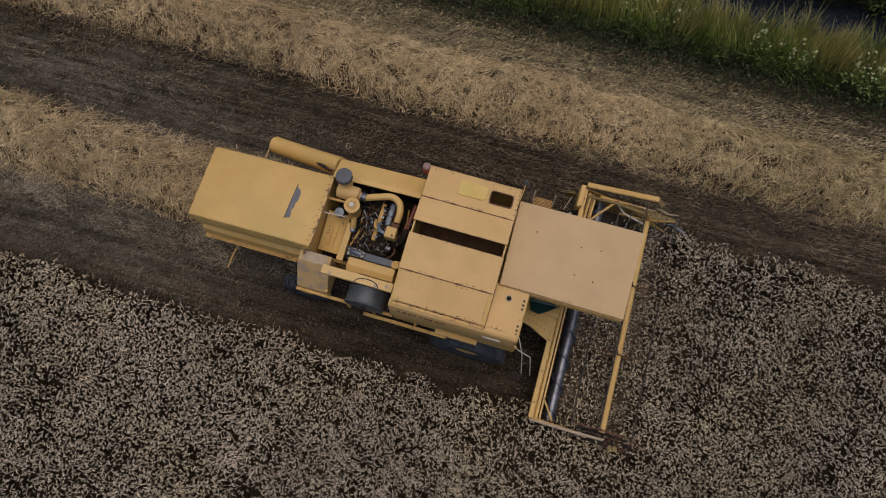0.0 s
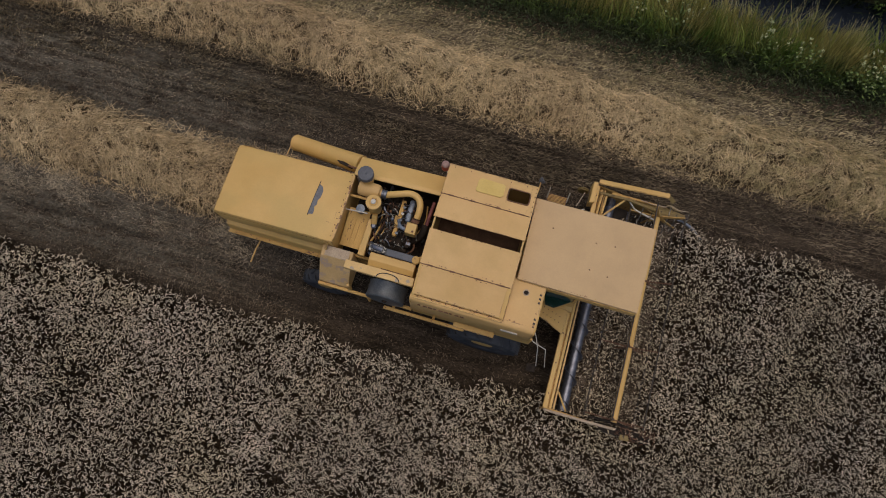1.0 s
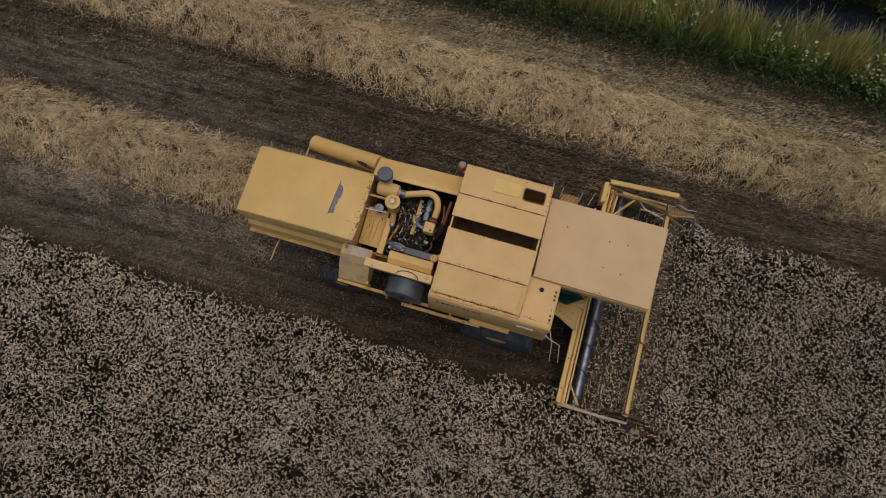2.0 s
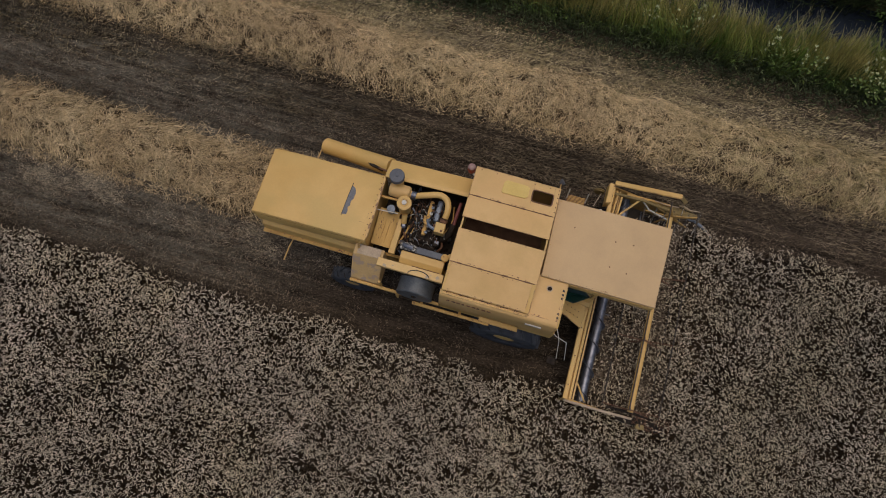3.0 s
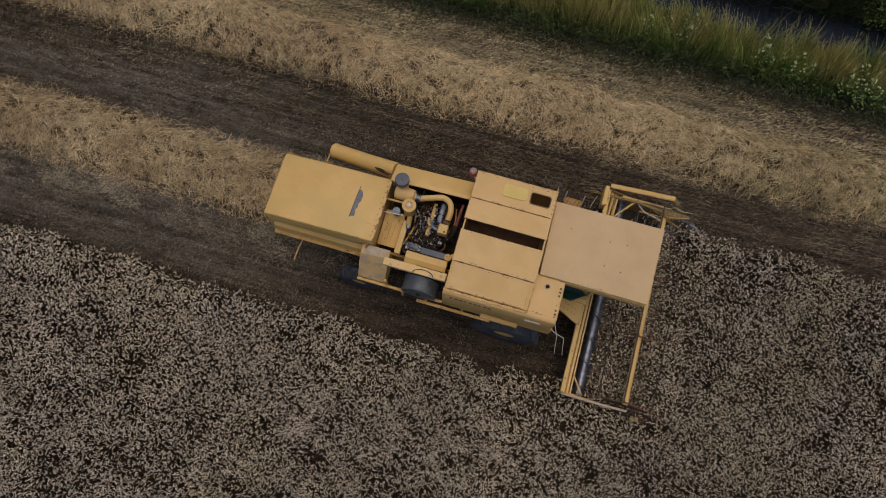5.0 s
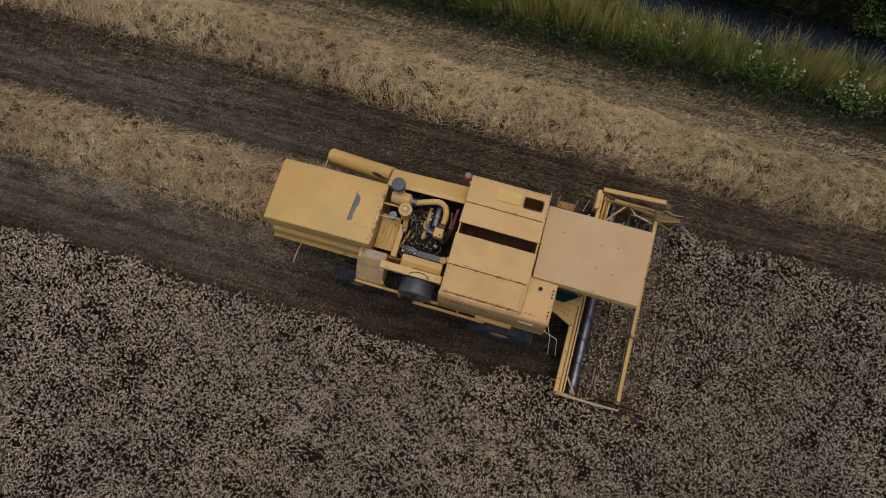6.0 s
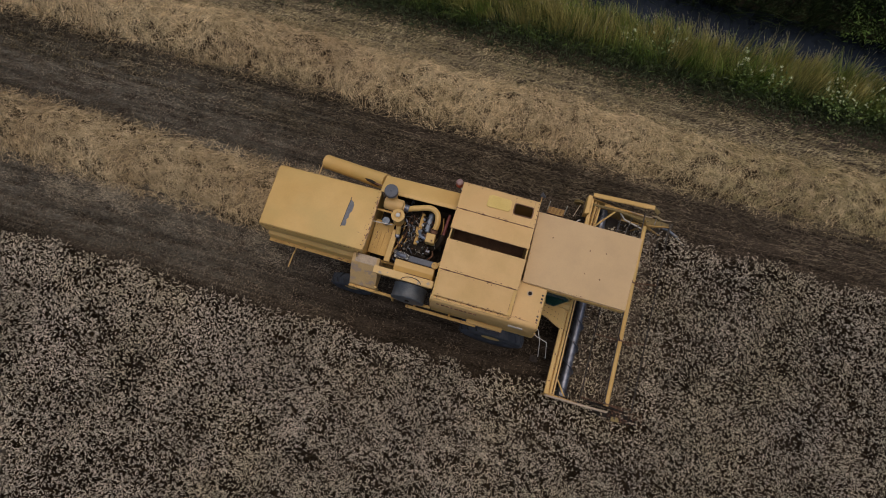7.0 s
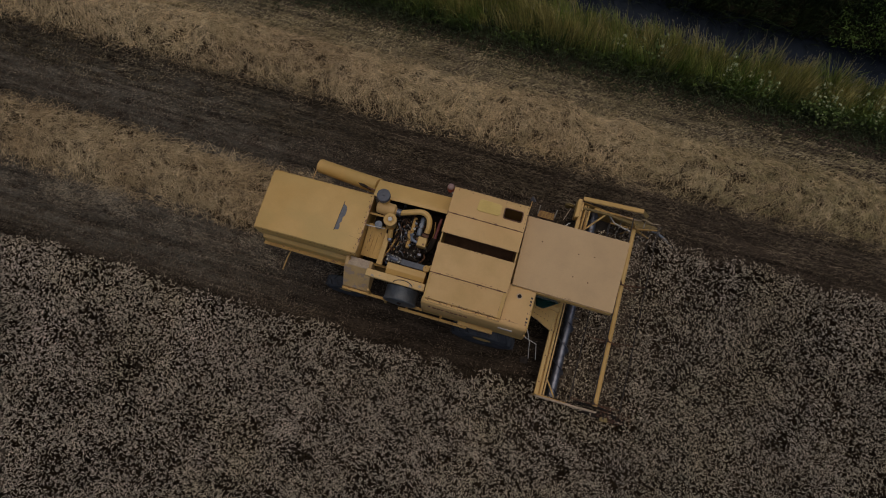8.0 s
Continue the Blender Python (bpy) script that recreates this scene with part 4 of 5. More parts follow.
tagged(part("rust_scabs", rust_flakes([((-3.28, -0.97, 3.022), (-3.28, 0.27, 3.022)), ((-3.36, -0.9, 2.996), (-3.36, 0.25, 3.004))], 12, 1), SCAB, combine, "rust along the hood's front seam"), kind="stuff")
tagged(part("rust_scabs", rust_flakes([((0.10, -0.74, 3.115), (0.10, 0.75, 3.115)), ((0.15, -0.762, 3.115), (2.24, -0.775, 3.115))], 8, 2, (0.005, 0.013)), SCAB, combine, "rust along the rim of the cab roof"), kind="stuff")
tagged(part("rust_scabs", rust_flakes([((-1.58, 0.33, 3.344), (0.03, 0.33, 3.344)), ((-1.58, -1.0, 3.297), (0.03, -1.0, 3.297)), ((-1.55, -1.06, 3.282), (-0.03, -1.06, 3.282)), ((-1.58, -0.42, 3.408), (0.03, -0.42, 3.408)),
                                ((-1.55, -1.535, 3.14), (-0.05, -1.535, 3.14))], 9, 3, (0.005, 0.013)), SCAB, combine, "rust along the hinges of the tank lids"), kind="stuff")
tagged(part("rust_scabs", rust_flakes([((0.10, -1.53, 3.0445), (0.60, -1.53, 3.0445)), ((0.60, -1.52, 3.0445), (0.61, -0.84, 3.0445)), ((-3.44, -1.08, 2.675), (-2.95, -1.08, 2.675))], 12, 4, (0.006, 0.018)), SCAB, combine, "rust at the edges of the deck"), kind="stuff")


def build_wheel(name, x, y0, y1, r, rim_r, lugs):
    """A tractor wheel with a lugged tyre, rim and hub; the axle runs along y."""
    w = y1 - y0
    ym = (y0 + y1) / 2
    tyre = part(name, turned((x, y0, r), (0, 1, 0), [(0.05, rim_r), (0.02, rim_r + 0.03), (0.0, r * 0.80), (0.03, r * 0.93), (0.08, r * 0.965), (w - 0.08, r * 0.965), (w - 0.03, r * 0.93),
                                                    (w, r * 0.80), (w - 0.02, rim_r + 0.03), (w - 0.05, rim_r)], 40), RUBBER, combine, "dusty black lugged tyre", smooth=True)
    for k in range(lugs):
        for s in (-1, 1):
            a = 2 * math.pi * (k + (0.5 if s > 0 else 0)) / lugs
            da = 0.16

            def on(ang, y, rr):
                return (x + rr * math.sin(ang), y, r + rr * math.cos(ang))
            bm = prism([on(a, ym, r * 0.95), on(a + 0.05, ym, r * 0.95), on(a + 0.05 + da, ym + s * (w / 2 - 0.03), r * 0.94), on(a + da, ym + s * (w / 2 - 0.03), r * 0.94)],
                       (0.045 * math.sin(a), 0, 0.045 * math.cos(a)))
            part("tread_lug", bm, RUBBER, tyre)
    rim = part("wheel_rim", turned((x, y0 + 0.07, r), (0, 1, 0), [(0.0, rim_r + 0.01), (0.02, rim_r + 0.02), (0.05, rim_r - 0.03), (0.12, rim_r * 0.7), (0.12, 0.12), (0.06, 0.11), (0.05, 0.0)], 32), YELLOW, tyre, "yellow wheel rim", smooth=True)
    part("hub_dish", turned((x, y0 - 0.004, r), (0, 1, 0), [(0.04, 0.10), (0.054, rim_r * 0.6), (0.056, rim_r * 0.97), (0.10, rim_r * 0.98)], 28), YELLOW, tyre, "yellow wheel dish", smooth=True)
    return tyre


build_wheel("front_wheel", -0.12, -1.82, -1.40, 0.78, 0.38, 18)
build_wheel("front_wheel", -0.12, 0.74, 1.20, 0.78, 0.38, 18)
build_wheel("rear_wheel", -3.72, -1.53, -1.23, 0.50, 0.27, 16)
build_wheel("rear_wheel", -3.68, 0.42, 0.72, 0.50, 0.25, 16)
part("front_axle", box(-0.24, 0.0, -1.45, 0.75, 0.68, 0.90, 0.02), DARK, combine)
part("rear_axle", box(-3.76, -3.60, -1.25, 0.45, 0.42, 0.58, 0.02), DARK, combine)
part("axle_pivot", box(-3.80, -3.55, -0.6, -0.1, 0.55, 1.15, 0.02), DARK, combine)
part("chassis", box(-1.58, 0.70, -0.98, 0.28, 0.72, 2.28, 0.03), YELLOW_RUST, combine)
part("feeder_house", prism([(0.55, 0.25, 1.75), (1.46, 0.25, 1.22), (1.46, 0.25, 0.55), (0.55, 0.25, 0.85)], (0, -0.95, 0), None, 0.015), YELLOW, combine)
wing = part("feeder_wing", prism([(0.70, -0.66, 1.50), (1.38, -0.60, 1.26), (1.37, -1.18, 1.24), (1.28, -1.15, 1.27), (0.96, -1.02, 1.40), (0.74, -0.98, 1.48)], (0, 0, -0.04), None, 0.008), YELLOW, combine, "yellow gusset beside the feeder house")
bolts("bolt", [(0.88 + 0.09 * i, -0.78 - 0.02 * i - 0.12 * j, 1.43 - 0.033 * i) for i in range(5) for j in range(2)], RUST, wing, 0.010, 0.02)


def build_header():
    yl, yr, xb = 2.24, -2.68, 1.38
    head = part("header_back", prism([(xb, yr, 1.10), (xb + 0.04, yr, 1.10), (xb + 0.20, yr, 0.35), (xb + 0.95, yr, 0.16), (xb + 0.95, yr, 0.13), (xb + 0.16, yr, 0.30)], (0, yl - yr, 0), None, 0), PAN, combine, "yellow grain header with a steel auger and a tined reel")
    part("top_rail", box(xb - 0.03, xb + 0.065, yr, yl - 0.05, 1.09, 1.17, 0.012), YELLOW, head)
    part("second_rail", box(xb + 0.105, xb + 0.165, yr + 0.02, yl - 0.06, 1.00, 1.06, 0.01), YELLOW, head)
    part("rail_web", box(xb + 0.05, xb + 0.12, yr + 0.02, yl - 0.08, 0.96, 1.03, 0.004), YELLOW_RUST, head)
    part("front_lip", box(xb + 0.19, xb + 0.225, yr + 0.02, yl - 0.06, 0.97, 1.035, 0.008), YELLOW_PALE, head)
    bolts("rail_bolt", [(xb + 0.02, y, 1.168) for y in np.arange(yr + 0.3, yl, 0.62)], RUST, head, 0.016)
    # intake auger with its spiral
    aug = part("intake_auger", turned((xb + 0.44, yr + 0.08, 0.66), (0, 1, 0), [(0, 0.05), (0.0, 0.105), (yl - yr - 0.16, 0.105), (yl - yr - 0.16, 0.05)], 24), STEEL, combine, "dull blue-grey steel auger", smooth=True)
    for s, ya, yb in ((1, yr + 0.12, -0.75), (-1, yl - 0.12, 0.30)):
        bm = bmesh.new()
        prev = None
        for k in range(90):
            y = ya + (yb - ya) * k / 89
            a = s * 2 * math.pi * (y - ya) / 0.55
            c = Vector((xb + 0.44, y, 0.66))
            d = Vector((math.cos(a), 0, math.sin(a)))
            q = [bm.verts.new(c + d * r + Vector((0, o, 0))) for r, o in ((0.10, -0.006), (0.165, -0.003), (0.165, 0.003), (0.10, 0.006))]
            if prev:
                for i in range(3):
                    bm.faces.new((prev[i], prev[i + 1], q[i + 1], q[i]))
            prev = q
        part("auger_flight", bm, STEEL, aug)
    for k in range(6):
        a = k * 1.05
        part("retracting_finger", tube([(xb + 0.44, -0.6 + 0.16 * k, 0.66), (xb + 0.44 + 0.21 * math.cos(a), -0.6 + 0.16 * k, 0.66 + 0.21 * math.sin(a))], 0.009, 5), STEEL, aug)
    # knife: guards along the front edge
    knife = part("cutter_bar", box(xb + 0.93, xb + 0.99, yr + 0.02, yl - 0.05, 0.135, 0.16, 0.003), STEEL, combine)
    for y in np.arange(yr + 0.08, yl - 0.05, 0.152):
        part("knife_guard", tube([(xb + 0.98, y, 0.148), (xb + 1.12, y, 0.145)], [0.02, 0.004], 5), STEEL, knife)
    # end sheets
    for y, name in ((yl - 0.03, "end_sheet"), (yr, "end_sheet")):
        part(name, prism([(xb, y, 1.10), (xb + 0.55, y, 0.95), (xb + 1.3, y, 0.55), (xb + 1.75, y, 0.22), (xb + 1.3, y, 0.12), (xb, y, 0.30)], (0, 0.03, 0), None, 0.004), YELLOW_RUST, head)
    # left drive guard: long bent sheet that rises to the front
    lg = part("drive_guard", prism([(1.40, 2.335, 1.20), (1.40, 2.225, 1.24), (1.40, 2.205, 1.22), (1.40, 2.315, 1.15)], (1.46, -0.01, 0.22), None, 0.004), YELLOW, combine, "long yellow drive guard")
    part("guard_face", prism([(1.42, 2.325, 1.19), (2.84, 2.315, 1.42), (2.84, 2.32, 1.26), (1.42, 2.33, 0.95)], (0, 0.015, 0), None, 0), YELLOW, lg)
    part("guard_tail", prism([(2.85, 2.20, 1.42), (2.86, 2.31, 1.42), (3.06, 2.27, 1.24), (2.98, 2.16, 1.28)], (0, 0, -0.012), None, 0.004), OLIVE, lg)
    part("gear_box", prism([(1.26, 1.70, 1.30), (1.38, 1.74, 1.30), (1.38, 2.22, 1.28), (1.27, 2.22, 1.28)], (0, 0, -0.30), None, 0.02), YELLOW, head, "yellow drive box")
    part("drive_pulley", turned((1.12, 2.02, 1.02), (0, 1, 0), [(0, 0.05), (0.0, 0.12), (0.02, 0.125), (0.03, 0.10), (0.04, 0.125), (0.06, 0.12), (0.06, 0.05)], 24), OLIVE, head)
    part("drive_belt", box(1.40, 1.47, 1.75, 2.12, 0.98, 1.08, 0.01), BLACK, head)
    part("push_rod", tube([(1.02, 1.55, 1.30), (1.16, 1.98, 1.10)], 0.008, 6), CHALKY, head)
    # posts and braces at the left end
    for x in (1.50, 1.60):
        part("end_post", tube([(x, 1.45, 1.08), (x + 0.02, 2.02, 1.16)], 0.026, 8), YELLOW, head)
    part("end_brace", tube([(1.58, 1.50, 1.12), (2.02, 2.02, 1.20)], 0.024, 8), YELLOW, head)
    part("reel_arm", tube([(1.45, 2.04, 1.16), (2.10, 2.02, 1.24), (2.80, 1.98, 1.12)], 0.036, 8), OLIVE, head)
    part("arm_strap", box(1.72, 2.72, 2.08, 2.13, 1.12, 1.17, 0.01), YELLOW_RUST, head)
    part("reel_ram", tube([(2.06, 2.12, 1.10), (2.29, 1.92, 1.05), (2.77, 1.82, 1.0)], 0.02, 8), WHITE, head, "pale hydraulic ram")
    # right arm: low bar that runs to the front
    part("reel_arm", tube([(1.40, yr - 0.02, 1.02), (2.2, yr - 0.02, 1.0), (2.86, yr, 0.95)], 0.028, 8), CHALKY, head)
    part("arm_tip", tube([(2.3, yr + 0.10, 1.0), (2.86, yr + 0.12, 0.96), (3.35, yr + 0.10, 0.85)], [0.022, 0.03, 0.02], 8), DARK, head)
    part("end_brace", tube([(1.56, -2.22, 1.03), (1.84, -2.62, 1.0)], 0.02, 8), YELLOW, head)
    part("right_divider", prism([(2.55, yr + 0.06, 0.90), (3.30, yr + 0.06, 0.86), (3.62, yr + 0.06, 0.72), (3.74, yr + 0.06, 0.40), (3.40, yr + 0.06, 0.22), (2.55, yr + 0.06, 0.2)], (0, -0.16, 0), None, 0.03), DARK, head, "dark crop divider")
    part("divider_cap", prism([(2.98, yr - 0.17, 0.93), (3.20, yr - 0.15, 0.91), (3.16, yr - 0.05, 0.92), (3.0, yr - 0.06, 0.94)], (0, 0, -0.05), None, 0.01), OLIVE, head)
    # crop caught on the divider
    rnd = random.Random(5)
    caught = bmesh.new()
    for k in range(46):
        p = Vector((rnd.uniform(2.9, 3.7), yr + rnd.uniform(-0.16, 0.12), rnd.uniform(0.80, 0.93)))
        w = rnd.uniform(0, 6.28)
        d = Vector((math.cos(w), math.sin(w), rnd.uniform(-0.4, 0.2))) * rnd.uniform(0.05, 0.14)
        tube([p - d, p + Vector((0, 0, 0.02)), p + d], 0.005, 3, caught)
    part("caught_straw", caught, RUST, head, "brown stalks caught on the divider")
    part("left_divider", tube([(3.40, 2.21, 0.40), (3.52, 2.17, 0.50), (3.72, 2.07, 0.50), (3.88, 1.99, 0.43), (4.02, 1.92, 0.36)], [0.016, 0.030, 0.038, 0.028, 0.006], 10), BLUEGREY, head, "dull steel crop divider tip", smooth=True)
    part("reel_shield", prism([(2.30, 2.08, 1.14), (2.52, 1.99, 1.12), (2.72, 1.90, 1.16), (2.96, 1.88, 1.12), (3.12, 1.95, 1.08), (3.34, 2.02, 1.02), (3.40, 2.10, 1.03), (3.10, 2.12, 1.06), (2.82, 2.15, 1.10)], (0, 0, -0.012), None, 0), OLIVE, head)
    part("reel_shield", prism([(2.86, 2.16, 1.20), (3.12, 2.12, 1.10), (3.30, 2.18, 0.98), (3.05, 2.24, 1.06)], (0, 0, -0.012), None, 0.003), OLIVE, head)
    part("chain_cover", prism([(1.66, 2.10, 1.10), (2.3, 2.08, 1.16), (2.78, 2.10, 1.10), (2.3, 2.16, 1.12)], (0, 0, -0.03), None, 0.003), OLIVE, head)
    part("bent_edge", tube([(2.34, 2.10, 1.22), (2.56, 2.09, 1.18), (2.88, 2.10, 1.19), (2.94, 2.15, 1.23), (3.18, 2.13, 1.14), (3.40, 2.17, 1.10)], 0.010, 5), CHALKY, head)
    part("bent_edge", tube([(2.34, 2.02, 1.12), (2.62, 1.92, 1.14), (2.96, 1.98, 1.10), (3.26, 2.02, 1.02)], 0.008, 5), OLIVE, head)
    for x, ya, yb in ((2.46, 2.12, 1.62), (2.66, 2.0, 1.70), (3.02, 2.18, 1.58), (3.16, 2.02, 1.66), (3.42, 2.13, 1.66)):
        part("finger_rod", tube([(x, ya, 1.14), (x - 0.02, (ya + yb) / 2, 1.06), (x - 0.07, yb, 0.98)], 0.010, 5), CORRODED, head)
    # reel: tube, end stars, tined bars
    rx, rz, rr = 2.80, 1.02, 0.60
    tine = None
    reel = part("reel_tube", tube([(rx, 1.92, rz), (rx, yr + 0.12, rz)], 0.062, 16), YELLOW, combine, "yellow reel tube with tined bars", smooth=True)
    n = 5
    for y, mat in ((1.90, YELLOW_RUST), (0.42, RUST), (-1.02, RUST), (yr + 0.16, RUST)):
        bm = turned((rx, y - 0.012, rz), (0, 1, 0), [(0, 0.11), (0.024, 0.11)], 16)
        for k in range(n):
            a = radians(36) + 2 * math.pi * k / n
            d, e = Vector((math.cos(a), 0, math.sin(a))), Vector((-math.sin(a), 0, math.cos(a)))
            c = Vector((rx, y - 0.01, rz))
            wide = 0.055 if y > 1.5 else 0.016
            prism([c + d * 0.08 - e * wide, c + d * 0.08 + e * wide, c + d * rr + e * 0.015, c + d * rr - e * 0.015], (0, 0.02, 0), bm)
        part("reel_spider", bm, mat, reel)
    for k in range(n):
        a = radians(36) + 2 * math.pi * k / n
        cx, cz = rx + rr * math.cos(a), rz + rr * math.sin(a)
        bar = part("reel_bar", tube([(cx, 2.0, cz), (cx, yr + 0.1, cz)], 0.015, 6), PAN, reel)
        for y in np.arange(yr + 0.18, 1.98, 0.15):
            if tine is None:
                ob = link_mesh("reel_tine", tube([(0, 0, 0), (-0.012, 0, -0.10), (-0.05, 0, -0.24)], 0.0035, 4), DARK)
                tine = ob.data
            else:
                ob = new("reel_tine", tine)
            ob.parent, ob.location = reel, (cx, y, cz)


build_header()

def value_noise(x, y, cell, seed):
    """Smooth random field from 0 to 1 with cells of a given size (along x, along y)."""
    table = np.random.RandomState(seed).rand(128, 128)
    u, v = x / cell[0] + 500.0, y / cell[1] + 500.0
    i, j = np.floor(u).astype(int), np.floor(v).astype(int)
    fu, fv = u - i, v - j
    fu, fv = fu * fu * (3 - 2 * fu), fv * fv * (3 - 2 * fv)
    a, b = table[i % 128, j % 128], table[(i + 1) % 128, j % 128]
    c, d = table[i % 128, (j + 1) % 128], table[(i + 1) % 128, (j + 1) % 128]
    return (a * (1 - fu) + b * fu) * (1 - fv) + (c * (1 - fu) + d * fu) * fv


# ---- crops, straw and verge ----
def stuff(name, me, label, category):
    return tagged(new(name, me), label, category, kind="stuff")


def scatter(n, x0, x1, y0, y1):
    return np.random.uniform(x0, x1, n), np.random.uniform(y0, y1, n)


def in_crop(x, y):
    edge = -2.56 + 0.10 * np.sin(x * 1.9) * np.sin(x * 0.7 + 1) + 0.05 * np.sin(x * 6.1)
    front = 2.02 + 0.08 * np.sin(y * 5.1)
    side = 1.86 + 0.07 * np.sin(x * 2.3) + 0.05 * np.sin(x * 7.3)
    return (y < edge) | ((x > front) & (y < side))


def build_wheat():
    x, y = scatter(405000, -14.5, 11.2, -9.5, 2.0)
    keep = in_crop(x, y) & (y > -5.85 + 0.2886 * x) & (x > -14.5 - 0.545 * y) & (x < 10.7)
    # thin and thick places, drilled rows along x
    dens = 0.50 + 0.10 * (value_noise(x, y, (1.1, 0.8), 1) - 0.5) + 0.72 * (value_noise(x, y, (0.42, 0.12), 2) - 0.5) + 0.85 * (value_noise(x, y, (0.15, 0.09), 3) - 0.5)
    dens *= np.interp(x, [0.0, 2.0, 4.0], [1.0, 0.96, 0.94]) * np.interp(y, [-7.5, -4.5], [0.88, 1.0])
    dens *= np.where((y > -3.6) & (x > -3.5) & (x < 2.2), 0.84, 1.0)
    dens *= np.where((x < 3.2) & (x > 1.9) & (y > -2.6), 0.78, 1.0)
    keep &= np.random.rand(len(x)) < np.clip(dens, 0.06, 1.0)
    x, y = x[keep], y[keep]
    n = len(x)
    h = 0.74 + 0.05 * bumps(x, y, 1.0) + np.random.normal(-0.02, 0.10, n)
    under_reel = (x < 3.2) & (y > -2.6)
    h = np.where(under_reel, h - 0.16 + 0.05 * np.random.rand(n), h)
    lean = np.random.uniform(0, 2 * np.pi, n)
    lean_x, lean_y = 0.10 * np.cos(lean), 0.10 * np.sin(lean)
    # stalks, one for every ear, coloured dark for the shade under the ears
    ts = np.array([0.1, 1.0])
    stalk = np.stack([x[:, None] + lean_x[:, None] * ts ** 2, y[:, None] + lean_y[:, None] * ts ** 2, h[:, None] * ts], -1)
    stuff("wheat_stalks", ribbons("wheat_stalks", stalk, np.tile([0.0055, 0.0034], (n, 1)), SHADE_STALK, 0.0), "dense dry stalks of standing wheat, coloured dark for the shade between ears", "wheat")
    # nodding ear: leaves the stalk upwards and bends over
    a = lean + np.random.normal(0, 0.6, n)
    length = np.random.uniform(0.056, 0.100, n)
    length *= np.interp(x, [0.5, 3.0], [1.0, 0.88])
    bend = np.random.uniform(0.9, 2.7, n)
    twist = np.random.normal(0, 0.6, n)
    pts = [stalk[:, -1]]
    for k in range(1, 3):
        el = np.pi / 2 - 0.2 - bend * k / 2
        b = a + 1.4 * twist * k
        pts.append(pts[-1] + (length / 2)[:, None] * np.stack([np.cos(el) * np.cos(b), np.cos(el) * np.sin(b), np.sin(el)], -1))
    ear = np.stack(pts, 1)
    w = (np.random.uniform(0.85, 1.2, n) * np.interp(x, [0.5, 3.0], [1.0, 0.86]))[:, None] * np.array([0.0066, 0.0092, 0.0052])[None, :]
    stuff("wheat_ears", strands("wheat_ears", ear, w, EAR, 3), "pale ripe nodding wheat ears", "wheat")
    # dry leaves hanging at several heights between the stalks, in the same shade-dark colour
    m = 2 * n
    s = np.random.randint(0, n, m)
    b = np.random.uniform(0, 2 * np.pi, m)
    zb = h[s] * np.random.uniform(0.15, 0.82, m)
    d = np.stack([np.cos(b), np.sin(b), np.random.uniform(-0.5, 0.15, m)], -1)
    p0 = np.stack([x[s], y[s], zb], -1)
    leaf = np.stack([p0, p0 + d * np.random.uniform(0.08, 0.22, m)[:, None]], 1)
    stuff("wheat_leaves", ribbons("wheat_leaves", leaf, np.tile([0.010, 0.003], (m, 1)), SHADE_STALK, 0.3), "dry curled wheat leaves, coloured dark for the shade between ears", "wheat")


def build_far_wheat():
    """The rest of the standing crop: a bumpy canopy that goes on to the edge of the field."""
    xs = np.concatenate([np.linspace(-90, -16.5, 40), np.arange(-16, 14.01, 0.3), np.linspace(15, 90, 40)])
    ys = np.concatenate([np.linspace(-90, -12.5, 40), np.arange(-12, 1.9, 0.3), np.array([1.9])])
    gx, gy = np.meshgrid(xs, ys, indexing="ij")
    gz = 0.66 + 0.06 * bumps(gx * 2, gy * 2, 3) + np.random.uniform(-0.08, 0.08, gx.shape)
    i = np.arange(gx.size).reshape(gx.shape)
    q = np.stack([i[:-1, :-1], i[1:, :-1], i[1:, 1:], i[:-1, 1:]], -1).reshape(-1, 4)
    cx, cy = gx.ravel()[q].mean(1), gy.ravel()[q].mean(1)
    detail = (cy > -5.62 + 0.2886 * cx) & (cx > -14.1 - 0.545 * cy) & (cx < 10.5)
    crop = (cy < -2.75) | ((cx > 2.4) & (cy < 1.7))
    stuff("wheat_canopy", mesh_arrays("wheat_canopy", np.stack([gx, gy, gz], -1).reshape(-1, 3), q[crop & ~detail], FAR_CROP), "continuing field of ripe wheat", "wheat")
    # ears that stand out of it near the drone
    x, y = scatter(85000, -17.0, 13.5, -12.0, -0.5)
    keep = in_crop(x, y) & ~((y > -5.85 + 0.2886 * x) & (x > -14.5 - 0.545 * y) & (x < 10.7))
    x, y = x[keep], y[keep]
    n = len(x)
    a, ln = np.random.uniform(0, 2 * np.pi, n), np.random.uniform(0.05, 0.09, n)
    p = np.stack([x, y, np.random.uniform(0.70, 0.84, n)], -1)
    d = np.stack([np.cos(a), np.sin(a), np.random.uniform(-0.5, 0.3, n)], -1) * ln[:, None]
    stuff("field_ears", ribbons("field_ears", np.stack([p, p + d], 1), np.tile([0.010, 0.006], (n, 1)), EAR, 0.4), "pale ripe ears of the continuing wheat field", "wheat")


# The dark tone paints the shade between ears into the canopy sheet.
FAR_CROP = surface("gap_shaded_wheat_canopy", (0.035, 0.026, 0.018), (0.21, 0.163, 0.11), 16, 60, 0.9, 0, 1.0, grain=0.5, depth=0.05)


